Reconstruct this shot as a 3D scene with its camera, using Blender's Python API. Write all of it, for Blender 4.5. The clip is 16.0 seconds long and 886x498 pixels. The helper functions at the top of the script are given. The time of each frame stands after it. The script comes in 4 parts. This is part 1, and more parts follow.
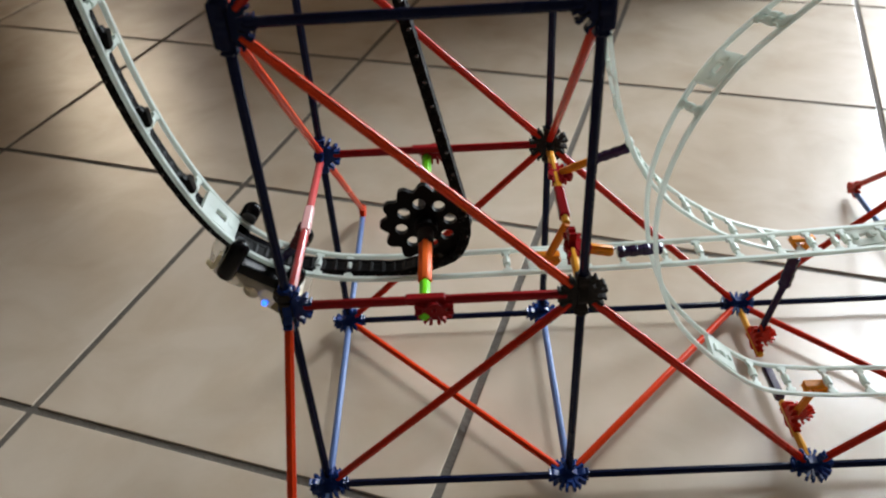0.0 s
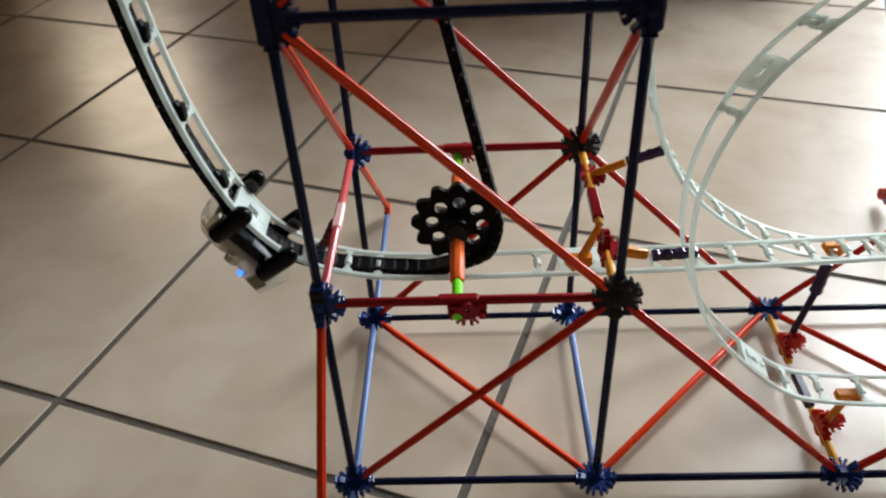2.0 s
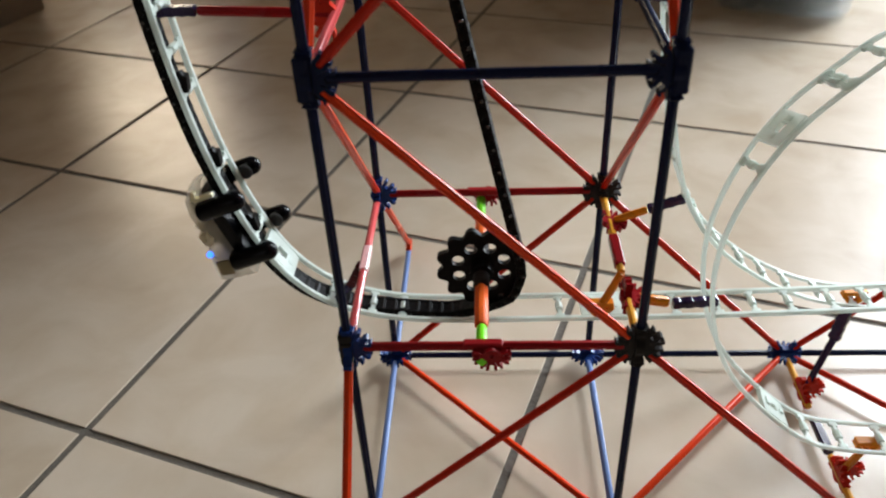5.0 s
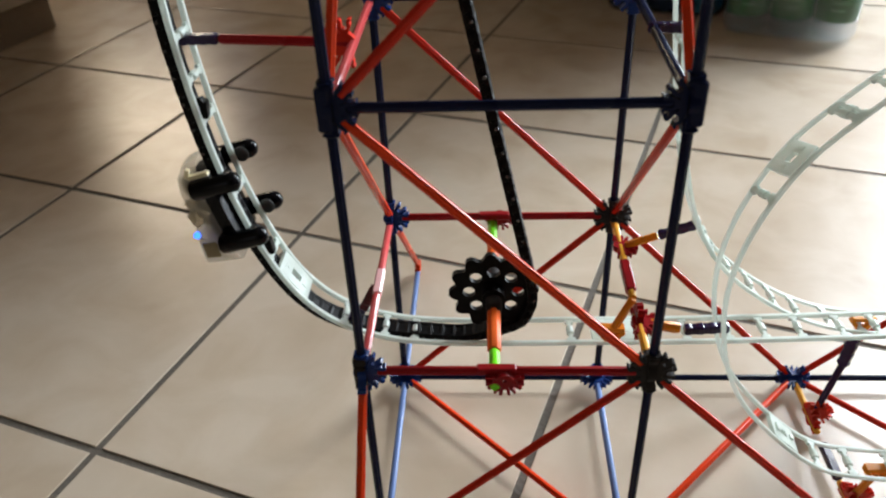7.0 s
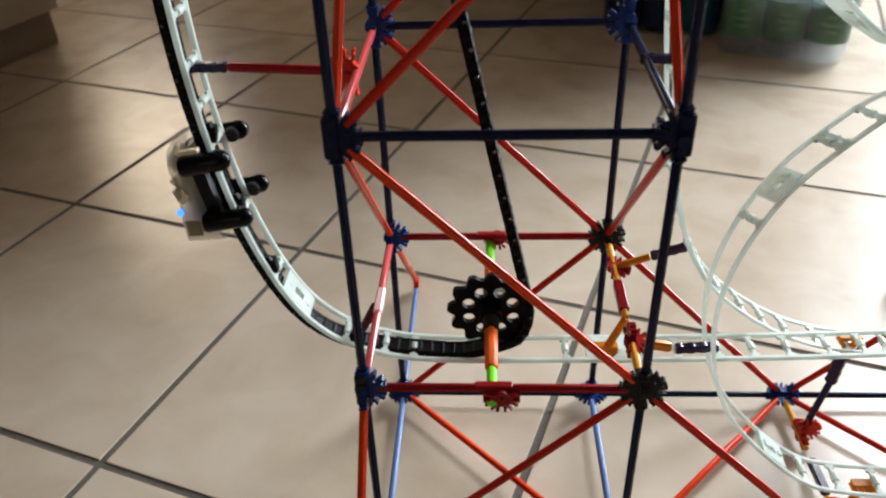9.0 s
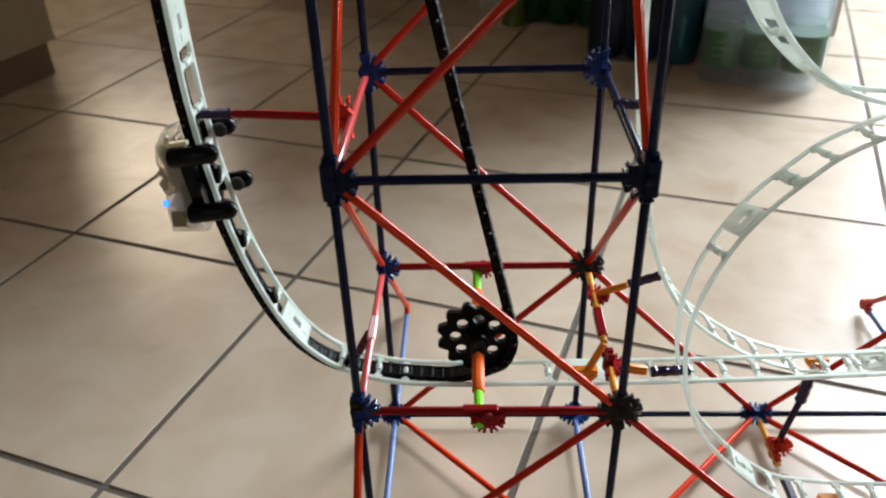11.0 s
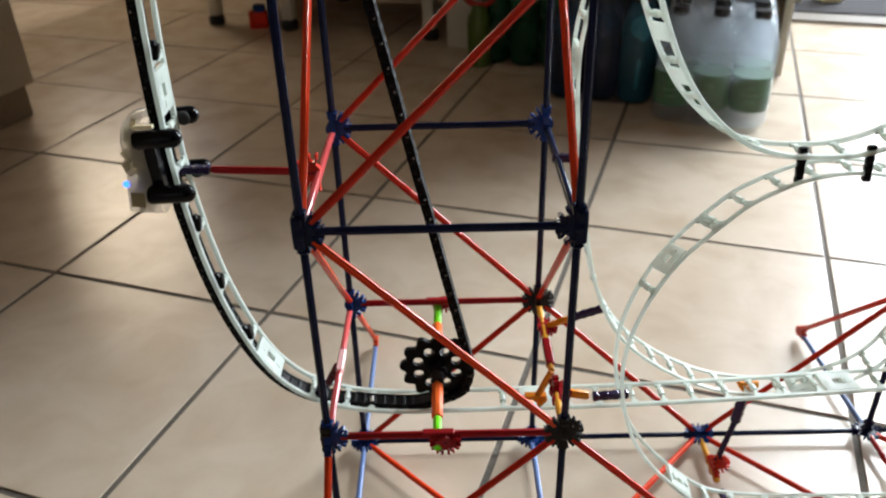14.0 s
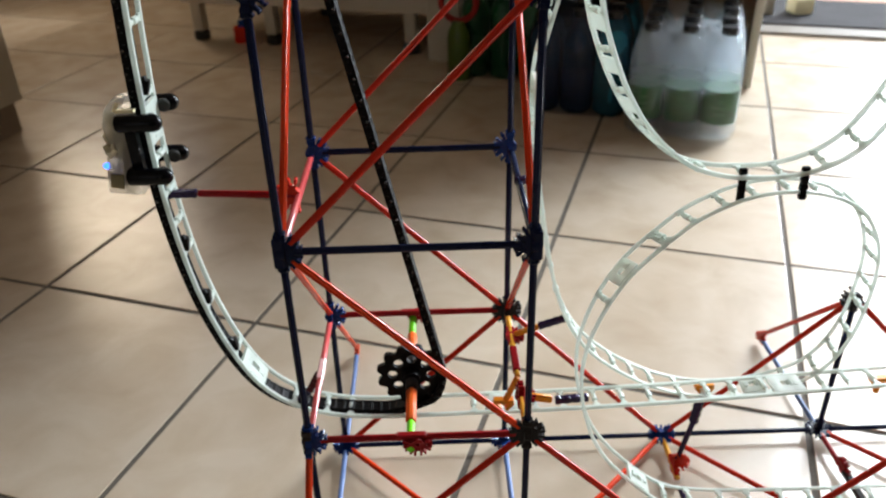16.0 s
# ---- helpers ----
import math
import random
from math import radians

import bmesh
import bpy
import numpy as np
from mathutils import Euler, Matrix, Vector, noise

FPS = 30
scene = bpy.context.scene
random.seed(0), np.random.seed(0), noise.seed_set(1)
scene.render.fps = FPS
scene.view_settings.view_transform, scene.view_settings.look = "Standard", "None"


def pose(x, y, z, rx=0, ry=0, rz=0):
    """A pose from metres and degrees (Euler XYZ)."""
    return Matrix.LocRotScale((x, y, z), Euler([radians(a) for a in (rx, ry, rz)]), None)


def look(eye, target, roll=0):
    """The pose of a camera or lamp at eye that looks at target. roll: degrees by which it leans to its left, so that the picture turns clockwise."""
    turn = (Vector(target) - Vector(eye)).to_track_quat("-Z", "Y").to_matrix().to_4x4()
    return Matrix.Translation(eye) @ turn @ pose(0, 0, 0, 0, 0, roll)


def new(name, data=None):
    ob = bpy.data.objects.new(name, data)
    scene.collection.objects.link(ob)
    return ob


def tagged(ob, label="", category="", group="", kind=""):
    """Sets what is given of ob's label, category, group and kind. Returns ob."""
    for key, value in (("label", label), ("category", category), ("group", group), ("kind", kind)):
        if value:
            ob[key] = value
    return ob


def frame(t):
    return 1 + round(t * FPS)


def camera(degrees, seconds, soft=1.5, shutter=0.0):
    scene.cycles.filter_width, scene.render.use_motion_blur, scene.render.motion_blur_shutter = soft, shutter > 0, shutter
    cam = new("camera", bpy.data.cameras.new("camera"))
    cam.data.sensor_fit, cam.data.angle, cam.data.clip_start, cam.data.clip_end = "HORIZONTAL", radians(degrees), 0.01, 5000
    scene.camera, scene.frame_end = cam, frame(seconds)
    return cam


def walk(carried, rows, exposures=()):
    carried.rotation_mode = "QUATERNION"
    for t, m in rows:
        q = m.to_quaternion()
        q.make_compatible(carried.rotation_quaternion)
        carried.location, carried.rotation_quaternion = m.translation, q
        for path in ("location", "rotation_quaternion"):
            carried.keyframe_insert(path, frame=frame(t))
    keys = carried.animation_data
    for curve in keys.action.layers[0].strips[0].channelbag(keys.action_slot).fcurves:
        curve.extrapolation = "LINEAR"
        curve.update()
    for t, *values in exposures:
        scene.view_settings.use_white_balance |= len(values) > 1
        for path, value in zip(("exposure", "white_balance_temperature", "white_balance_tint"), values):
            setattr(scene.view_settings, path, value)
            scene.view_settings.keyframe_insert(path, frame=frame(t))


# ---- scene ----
cam = camera(58.9, 16.0, soft=2.15)
cam.data.dof.use_dof = True
cam.data.dof.focus_distance, cam.data.dof.aperture_fstop = 0.52, 11.0
PATH = [
    (0, (0.096, -0.321, 0.454), (0.048, 1.261, -0.768), -3.7),
    (0.5, (0.091, -0.32, 0.454), (0.033, 1.261, -0.77), -3.6),
    (1, (0.088, -0.319, 0.454), (0.022, 1.26, -0.771), -3.5),
    (1.5, (0.086, -0.318, 0.454), (0.014, 1.26, -0.773), -3.3),
    (2, (0.084, -0.318, 0.454), (0.005, 1.26, -0.772), -3.3),
    (2.5, (0.082, -0.317, 0.456), (-0.003, 1.262, -0.768), -3.2),
    (3, (0.081, -0.318, 0.458), (-0.01, 1.267, -0.759), -3.1),
    (3.5, (0.08, -0.319, 0.462), (-0.019, 1.272, -0.746), -3.2),
    (4, (0.079, -0.319, 0.465), (-0.028, 1.279, -0.732), -3.3),
    (6.5, (0.073, -0.321, 0.477), (-0.042, 1.314, -0.67), -2.8),
    (7, (0.071, -0.321, 0.478), (-0.045, 1.317, -0.663), -2.7),
    (7.5, (0.071, -0.323, 0.479), (-0.048, 1.319, -0.657), -2.6),
    (8, (0.07, -0.325, 0.482), (-0.052, 1.319, -0.65), -2.6),
    (8.5, (0.07, -0.328, 0.486), (-0.049, 1.321, -0.64), -2.5),
    (9, (0.07, -0.331, 0.491), (-0.036, 1.326, -0.625), -2.2),
    (11.5, (0.073, -0.361, 0.522), (-0.001, 1.331, -0.542), -2.1),
    (12, (0.074, -0.367, 0.528), (0.009, 1.333, -0.524), -2.1),
    (12.5, (0.076, -0.372, 0.533), (0.025, 1.338, -0.502), -2.0),
    (13, (0.078, -0.379, 0.538), (0.045, 1.341, -0.484), -1.8),
    (13.5, (0.081, -0.387, 0.544), (0.061, 1.337, -0.469), -1.6),
    (14, (0.085, -0.397, 0.551), (0.07, 1.327, -0.462), -1.6),
    (14.5, (0.088, -0.407, 0.559), (0.079, 1.318, -0.453), -1.6),
    (15, (0.092, -0.416, 0.566), (0.087, 1.312, -0.44), -1.7),
    (15.5, (0.095, -0.425, 0.573), (0.094, 1.306, -0.429), -1.8),
    (16, (0.098, -0.431, 0.579), (0.114, 1.301, -0.422), -1.6),
]
walk(cam, [(t, look(eye, target, roll)) for t, eye, target, roll in PATH],
     exposures=[(0, -0.22), (4, -0.02), (9, 0.12), (13, 0.16), (16, 0.20)])

# where the middle of the car sits on the lift: seconds, x, z
CAR_AT = [(0, -0.029, 0.1485), (1.5, -0.0435, 0.162), (3.5, -0.0605, 0.188), (7, -0.0785, 0.2385), (9, -0.084, 0.2675), (12.5, -0.0915, 0.3225), (14.5, -0.0935, 0.355), (16, -0.094, 0.378)]

# ---- light ----
world = bpy.data.worlds.new("sky")
scene.world = world
world.use_nodes = True
wt = world.node_tree
sky = wt.nodes.new("ShaderNodeTexSky")
sky.sky_type = "NISHITA"
sky.sun_disc = False
sky.sun_elevation, sky.sun_rotation = radians(42), radians(35)
wt.links.new(sky.outputs[0], wt.nodes["Background"].inputs[0])
wt.nodes["Background"].inputs[1].default_value = 0.07

ROOM = pose(0, 0, 0, 0, 0, -18.835)          # the room's walls and tiles are turned against the toy


def room(u, v, z=0.0):
    return ROOM @ Vector((u, v, z))


sun = new("sun", bpy.data.lights.new("sun", "SUN"))
sun.data.energy, sun.data.angle, sun.data.color = 1.0, radians(8), (1, 0.93, 0.84)
sun.matrix_world = look((3, 6, 6), (1.2, 2.2, 0.0))


def window_light(name, u, v, z, wide, high, power, toward, colour, spread=180):
    ob = new(name, bpy.data.lights.new(name, "AREA"))
    ob.data.shape, ob.data.size, ob.data.size_y = "RECTANGLE", wide, high
    ob.data.energy, ob.data.color, ob.data.spread = power, colour, radians(spread)
    ob.matrix_world = look(room(u, v, z), room(*toward))
    return ob


window_light("door_daylight", 2.50, 4.90, 2.10, 2.8, 3.0, 100, (-0.3, -0.3, 0.6), (0.86, 0.94, 1.0), 170)
window_light("open_sky_high", 1.75, 3.90, 3.60, 1.2, 1.2, 32, (-0.25, 0.0, 0.1), (0.87, 0.94, 1.0), 70)
window_light("open_sky_low", 3.5, 7.0, 1.95, 3.0, 3.1, 460, (0.0, 0.0, 0.2), (0.83, 0.92, 1.0), 120)
window_light("door_ground_bounce", 1.05, 1.97, 1.2, 1.15, 1.7, 1.2, (-0.3, -2.8, 2.3), (0.90, 0.96, 1.0), 44)
window_light("window_daylight", -1.97, 1.99, 1.05, 0.42, 0.62, 4.9, (-0.50, 0.20, 0.0), (1.0, 0.82, 0.60), 150)
# fill lamp added behind the camera; no source is known there
window_light("rear_daylight", -0.4, -3.97, 1.5, 1.5, 1.1, 3.2, (-0.4, 0, 0.3), (1.0, 0.95, 0.85))


# ---- materials ----
def material(name, colour, rough=0.5, metal=0.0, vary=0.12, grain=60.0, bump=0.02, coarse=6.0, trans=0.0,
             spec=0.5, rough_vary=0.12, alpha=1.0, translucent=0.0, per_object=0.0, ior=1.45):
    m = bpy.data.materials.new(name)
    m.use_nodes = True
    t = m.node_tree
    n, l = t.nodes, t.links
    b = n["Principled BSDF"]
    co = n.new("ShaderNodeTexCoord")
    fine, big = n.new("ShaderNodeTexNoise"), n.new("ShaderNodeTexNoise")
    fine.inputs["Scale"].default_value, big.inputs["Scale"].default_value = grain, coarse
    fine.inputs["Detail"].default_value = 6
    for x in (fine, big):
        l.new(co.outputs["Object"], x.inputs["Vector"])
    add = n.new("ShaderNodeMath")
    add.operation = "ADD"
    l.new(fine.outputs[0], add.inputs[0])
    l.new(big.outputs[0], add.inputs[1])
    last = add
    if per_object:
        info = n.new("ShaderNodeObjectInfo")
        k = n.new("ShaderNodeMath")
        k.operation = "MULTIPLY_ADD"
        k.inputs[1].default_value = per_object
        l.new(info.outputs["Random"], k.inputs[0])
        l.new(add.outputs[0], k.inputs[2])
        last = k
    span = n.new("ShaderNodeMapRange")
    span.inputs["From Min"].default_value, span.inputs["From Max"].default_value = 0.55, 1.45 + per_object
    span.inputs["To Min"].default_value, span.inputs["To Max"].default_value = 1 - vary, 1 + vary
    l.new(last.outputs[0], span.inputs[0])
    mul = n.new("ShaderNodeMix")
    mul.data_type, mul.blend_type = "RGBA", "MULTIPLY"
    mul.inputs["Factor"].default_value = 1
    mul.inputs["A"].default_value = (*colour, 1)
    l.new(span.outputs[0], mul.inputs["B"])
    l.new(mul.outputs["Result"], b.inputs["Base Color"])
    rr = n.new("ShaderNodeMapRange")
    rr.inputs["To Min"].default_value, rr.inputs["To Max"].default_value = max(0.02, rough - rough_vary), min(1, rough + rough_vary)
    l.new(big.outputs[0], rr.inputs[0])
    l.new(rr.outputs[0], b.inputs["Roughness"])
    b.inputs["Metallic"].default_value = metal
    b.inputs["Transmission Weight"].default_value = trans
    b.inputs["Specular IOR Level"].default_value = spec
    b.inputs["IOR"].default_value = ior
    b.inputs["Alpha"].default_value = alpha
    if bump:
        bp = n.new("ShaderNodeBump")
        bp.inputs["Strength"].default_value, bp.inputs["Distance"].default_value = bump, 0.002
        l.new(fine.outputs[0], bp.inputs["Height"])
        l.new(bp.outputs[0], b.inputs["Normal"])
    if translucent:
        tr, mix = n.new("ShaderNodeBsdfTranslucent"), n.new("ShaderNodeMixShader")
        l.new(mul.outputs["Result"], tr.inputs[0])
        mix.inputs[0].default_value = translucent
        l.new(b.outputs[0], mix.inputs[1])
        l.new(tr.outputs[0], mix.inputs[2])
        last_shader = mix
        if alpha < 1:
            see, thin = n.new("ShaderNodeBsdfTransparent"), n.new("ShaderNodeMixShader")
            b.inputs["Alpha"].default_value = 1
            thin.inputs[0].default_value = alpha
            l.new(see.outputs[0], thin.inputs[1])
            l.new(mix.outputs[0], thin.inputs[2])
            last_shader = thin
        l.new(last_shader.outputs[0], n["Material Output"].inputs[0])
    return m


M = {
    "navy": material("navy_plastic", (0.006, 0.010, 0.036), 0.26, vary=0.15, grain=300, per_object=0.15, spec=0.12),
    # blue of the depth rods, brightened to paint in their reflected sky
    "sheen_blue": material("bright_blue_plastic", (0.10, 0.16, 0.34), 0.4, vary=0.15, grain=300, per_object=0.15, spec=0.25),
    "blue": material("blue_plastic", (0.010, 0.032, 0.15), 0.25, vary=0.15, grain=300, per_object=0.2, spec=0.22),
    "black_grip": material("charcoal_plastic", (0.030, 0.026, 0.025), 0.55, vary=0.15, grain=300, spec=0.06),
    "red": material("red_plastic", (0.54, 0.024, 0.010), 0.24, vary=0.12, grain=300, per_object=0.2, spec=0.16),
    "orange_red": material("orange_red_plastic", (0.70, 0.048, 0.010), 0.24, vary=0.12, grain=300, per_object=0.2, spec=0.16),
    "deep_red": material("deep_red_plastic", (0.28, 0.010, 0.013), 0.28, vary=0.12, grain=300, spec=0.12),
    # red of the depth cross rods, gloss painted in as pink
    "sheen_red": material("pinkish_red_plastic", (0.55, 0.075, 0.075), 0.2, vary=0.12, grain=300, spec=0.5),
    # pale colour that paints the bright highlight on the lower cross rod
    "pale_pink": material("pale_pink_plastic", (0.80, 0.44, 0.43), 0.2, vary=0.08, grain=300),
    "maroon_red": material("dull_red_plastic", (0.30, 0.020, 0.014), 0.4, vary=0.12, grain=300, spec=0.22),
    "maroon": material("maroon_plastic", (0.085, 0.010, 0.014), 0.3, vary=0.12, grain=300, spec=0.22),
    "orange": material("orange_plastic", (0.78, 0.26, 0.015), 0.3, vary=0.12, grain=300, spec=0.22),
    "yellow": material("amber_plastic", (0.72, 0.33, 0.03), 0.3, vary=0.12, grain=300, spec=0.22),
    "purple": material("purple_plastic", (0.025, 0.014, 0.05), 0.18, vary=0.12, grain=300, spec=0.35),
    "green": material("lime_plastic", (0.20, 0.78, 0.02), 0.3, vary=0.1, grain=300, spec=0.22),
    "axle": material("orange_axle_plastic", (0.85, 0.14, 0.02), 0.35, vary=0.1, grain=300, spec=0.22),
    "track": material("glow_plastic", (0.80, 0.87, 0.81), 0.36, vary=0.05, grain=120, coarse=25, translucent=0.32, alpha=0.77, spec=0.35),
    "chain": material("black_chain_plastic", (0.004, 0.0036, 0.0036), 0.42, spec=0.09, vary=0.25, grain=400, per_object=0.3),
    "black": material("black_plastic", (0.003, 0.003, 0.004), 0.2, spec=0.16, vary=0.2, grain=200),
    "foil": material("silvered_plastic", (0.86, 0.80, 0.62), 0.22, metal=0.1, vary=0.25, grain=90, bump=0.6, coarse=45),
    "wall": material("warm_wall_paint", (0.27, 0.195, 0.12), 0.8, vary=0.05, grain=120, bump=0.1, coarse=1.5),
    "ceiling": material("ceiling_paint", (0.72, 0.66, 0.57), 0.85, vary=0.04, grain=150, bump=0.1, coarse=1.2),
    "cabinet": material("cream_lacquer", (0.54, 0.50, 0.42), 0.38, vary=0.05, grain=60, bump=0.03, coarse=3),
    "plinth": material("grey_beige_plinth", (0.30, 0.26, 0.21), 0.6, vary=0.1, grain=80),
    "rubber": material("black_rubber", (0.02, 0.018, 0.017), 0.7, vary=0.2),
    "grout": material("grey_grout", (0.125, 0.108, 0.09), 0.9, vary=0.25, grain=250, bump=0.5, coarse=9),
    "filled": material("filled_bottle_plastic", (0.72, 0.82, 0.90), 0.08, vary=0.04, grain=60, bump=0.25, coarse=30, trans=0.8, ior=1.33),
    "label": material("green_label_film", (0.008, 0.115, 0.016), 0.35, vary=0.35, grain=70, coarse=28, bump=0.05),
    "label_text": material("pale_label_print", (0.10, 0.22, 0.10), 0.4, vary=0.1),
    "teal": material("teal_bottle_plastic", (0.012, 0.032, 0.070), 0.15, vary=0.3, grain=60, coarse=20, bump=0.2),
    "teal_bright": material("teal_plastic", (0.03, 0.20, 0.28), 0.15, vary=0.3, grain=60, coarse=20, bump=0.2),
    "dark_film": material("dark_blue_film", (0.020, 0.030, 0.070), 0.25, vary=0.5, grain=40, coarse=14, bump=0.4),
    "dark_green": material("dark_green_film", (0.010, 0.085, 0.030), 0.3, vary=0.4, grain=40, coarse=14, bump=0.3),
    "olive": material("olive_green_plastic", (0.075, 0.12, 0.015), 0.35, vary=0.2, grain=40, coarse=12),
    "window_tint": material("olive_window_tint", (0.20, 0.165, 0.085), 0.25, vary=0.15),
    "pale_trim": material("pale_yellow_trim", (0.86, 0.78, 0.52), 0.3, vary=0.06),
    # extra glossy black for the nubs added to make chain glints
    "pin": material("polished_black_pin", (0.02, 0.02, 0.02), 0.12, vary=0.1, spec=1.0, rough_vary=0.03),
    "sill": material("pale_door_sill", (0.22, 0.195, 0.17), 0.6, spec=0.2, vary=0.12, grain=90),
    "cap": material("black_cap", (0.006, 0.007, 0.009), 0.35, vary=0.2),
    "steel": material("brushed_threshold", (0.35, 0.33, 0.31), 0.4, metal=0.7, vary=0.1, grain=90),
    "mat": material("grey_door_mat", (0.060, 0.058, 0.062), 0.95, spec=0.1, vary=0.3, grain=400, bump=0.6),
    "terrace": material("terracotta_terrace", (0.45, 0.24, 0.16), 0.8, vary=0.15, grain=60, coarse=3, bump=0.2),
}


def film_material(name, cover, colour=(0.16, 0.22, 0.27)):
    m = bpy.data.materials.new(name)
    m.use_nodes = True
    n, l = m.node_tree.nodes, m.node_tree.links
    b = n["Principled BSDF"]
    b.inputs["Base Color"].default_value = (*colour, 1)
    b.inputs["Roughness"].default_value = 0.07
    co, noise_tex, bp = n.new("ShaderNodeTexCoord"), n.new("ShaderNodeTexNoise"), n.new("ShaderNodeBump")
    noise_tex.inputs["Scale"].default_value = 15
    noise_tex.inputs["Detail"].default_value = 3
    bp.inputs["Strength"].default_value, bp.inputs["Distance"].default_value = 0.8, 0.008
    l.new(co.outputs["Object"], noise_tex.inputs["Vector"])
    l.new(noise_tex.outputs[0], bp.inputs["Height"])
    l.new(bp.outputs[0], b.inputs["Normal"])
    clear, mix = n.new("ShaderNodeBsdfTransparent"), n.new("ShaderNodeMixShader")
    haze, milky = n.new("ShaderNodeBsdfTranslucent"), n.new("ShaderNodeMixShader")
    haze.inputs[0].default_value = (*colour, 1)
    milky.inputs[0].default_value = 0.4
    l.new(b.outputs[0], milky.inputs[1])
    l.new(haze.outputs[0], milky.inputs[2])
    mix.inputs[0].default_value = cover
    l.new(clear.outputs[0], mix.inputs[1])
    l.new(milky.outputs[0], mix.inputs[2])
    l.new(mix.outputs[0], n["Material Output"].inputs[0])
    return m


M["film"] = film_material("shrink_film", 0.21, (0.82, 0.90, 1.0))
M["water"] = film_material("clear_bottle_plastic", 0.13, (0.70, 0.82, 0.92))
M["thin_film"] = film_material("dark_shrink_film", 0.45, (0.025, 0.040, 0.085))
M["green_film"] = film_material("green_shrink_film", 0.30, (0.02, 0.06, 0.035))


def glow_material(name, colour, strength):
    m = bpy.data.materials.new(name)
    m.use_nodes = True
    b = m.node_tree.nodes["Principled BSDF"]
    b.inputs["Base Color"].default_value = (*colour, 1)
    b.inputs["Emission Color"].default_value = (*colour, 1)
    b.inputs["Emission Strength"].default_value = strength
    return m


M["shell"] = film_material("clear_shell", 0.36, (0.80, 0.77, 0.68))
M["led"] = glow_material("blue_led", (0.03, 0.16, 1.0), 3.0)


def tile_material():
    """Satin beige glaze with cloudy darker patches, fine specks and faint scuffs."""
    m = material("glazed_beige_tile", (0.59, 0.495, 0.387), 0.26, vary=0.07, grain=22, bump=0.0, coarse=2.6, rough_vary=0.025, per_object=0.5)
    n, l = m.node_tree.nodes, m.node_tree.links
    b = n["Principled BSDF"]
    co, info, add = n.new("ShaderNodeTexCoord"), n.new("ShaderNodeObjectInfo"), n.new("ShaderNodeVectorMath")
    l.new(co.outputs["Object"], add.inputs[0])
    l.new(info.outputs["Location"], add.inputs[1])
    cloud, speck = n.new("ShaderNodeTexNoise"), n.new("ShaderNodeTexNoise")
    cloud.inputs["Scale"].default_value, cloud.inputs["Detail"].default_value, cloud.inputs["Distortion"].default_value = 13.0, 9, 0.4
    speck.inputs["Scale"].default_value, speck.inputs["Detail"].default_value = 34, 8
    shift = n.new("ShaderNodeVectorMath")
    shift.inputs[1].default_value = (17.3, 14.1, 2.7)
    l.new(add.outputs[0], shift.inputs[0])
    for x in [k for k in n if k.type == "TEX_NOISE"]:
        l.new(shift.outputs[0], x.inputs["Vector"])
    ramp = n.new("ShaderNodeValToRGB")
    ramp.color_ramp.elements[0].position, ramp.color_ramp.elements[0].color = 0.30, (0.82, 0.77, 0.71, 1)
    ramp.color_ramp.elements[1].position, ramp.color_ramp.elements[1].color = 0.62, (1.0, 1.0, 1.0, 1)
    l.new(cloud.outputs[0], ramp.inputs[0])
    mul = n.new("ShaderNodeMix")
    mul.data_type, mul.blend_type = "RGBA", "MULTIPLY"
    mul.inputs["Factor"].default_value = 0.9
    old = b.inputs["Base Color"].links[0].from_socket
    l.new(old, mul.inputs["A"])
    l.new(ramp.outputs[0], mul.inputs["B"])
    l.new(mul.outputs["Result"], b.inputs["Base Color"])
    bp = n.new("ShaderNodeBump")
    bp.inputs["Strength"].default_value, bp.inputs["Distance"].default_value = 0.07, 0.0012
    l.new(speck.outputs[0], bp.inputs["Height"])
    l.new(bp.outputs[0], b.inputs["Normal"])
    return m


M["tile"] = tile_material()


# ---- mesh helpers ----
def finish(name, bm, mat, parent=None, label="", smooth=True):
    me = bpy.data.meshes.new(name)
    bmesh.ops.recalc_face_normals(bm, faces=bm.faces)
    bm.to_mesh(me)
    bm.free()
    for p in me.polygons:
        p.use_smooth = smooth
    if smooth:
        me.set_sharp_from_angle(angle=radians(35))
    for x in mat if isinstance(mat, (list, tuple)) else [mat]:
        me.materials.append(x)
    ob = new(name, me)
    ob.parent = parent
    if label:
        ob["label"] = label
    return ob


def part(name, bm, mat, parent, label="", smooth=True):
    return finish(name, bm, mat, parent, label, smooth)


def box(bm, size, m=None, bevel=0.0, mat=0):
    r = bmesh.ops.create_cube(bm, size=1.0)
    vs = r["verts"]
    for v in vs:
        v.co = Vector((v.co.x * size[0], v.co.y * size[1], v.co.z * size[2]))
    if bevel:
        es = list({e for v in vs for e in v.link_edges})
        out = bmesh.ops.bevel(bm, geom=es, offset=bevel, segments=2, affect="EDGES", profile=0.7)
        vs = list({v for f in out["faces"] for v in f.verts} | {v for v in vs if v.is_valid})
    if m is not None:
        for v in vs:
            v.co = m @ v.co
    for f in {f for v in vs for f in v.link_faces}:
        f.material_index = mat
    return vs


def between(p, q):
    p, q = Vector(p), Vector(q)
    return Matrix.Translation((p + q) / 2) @ (q - p).to_track_quat("Z", "Y").to_matrix().to_4x4()


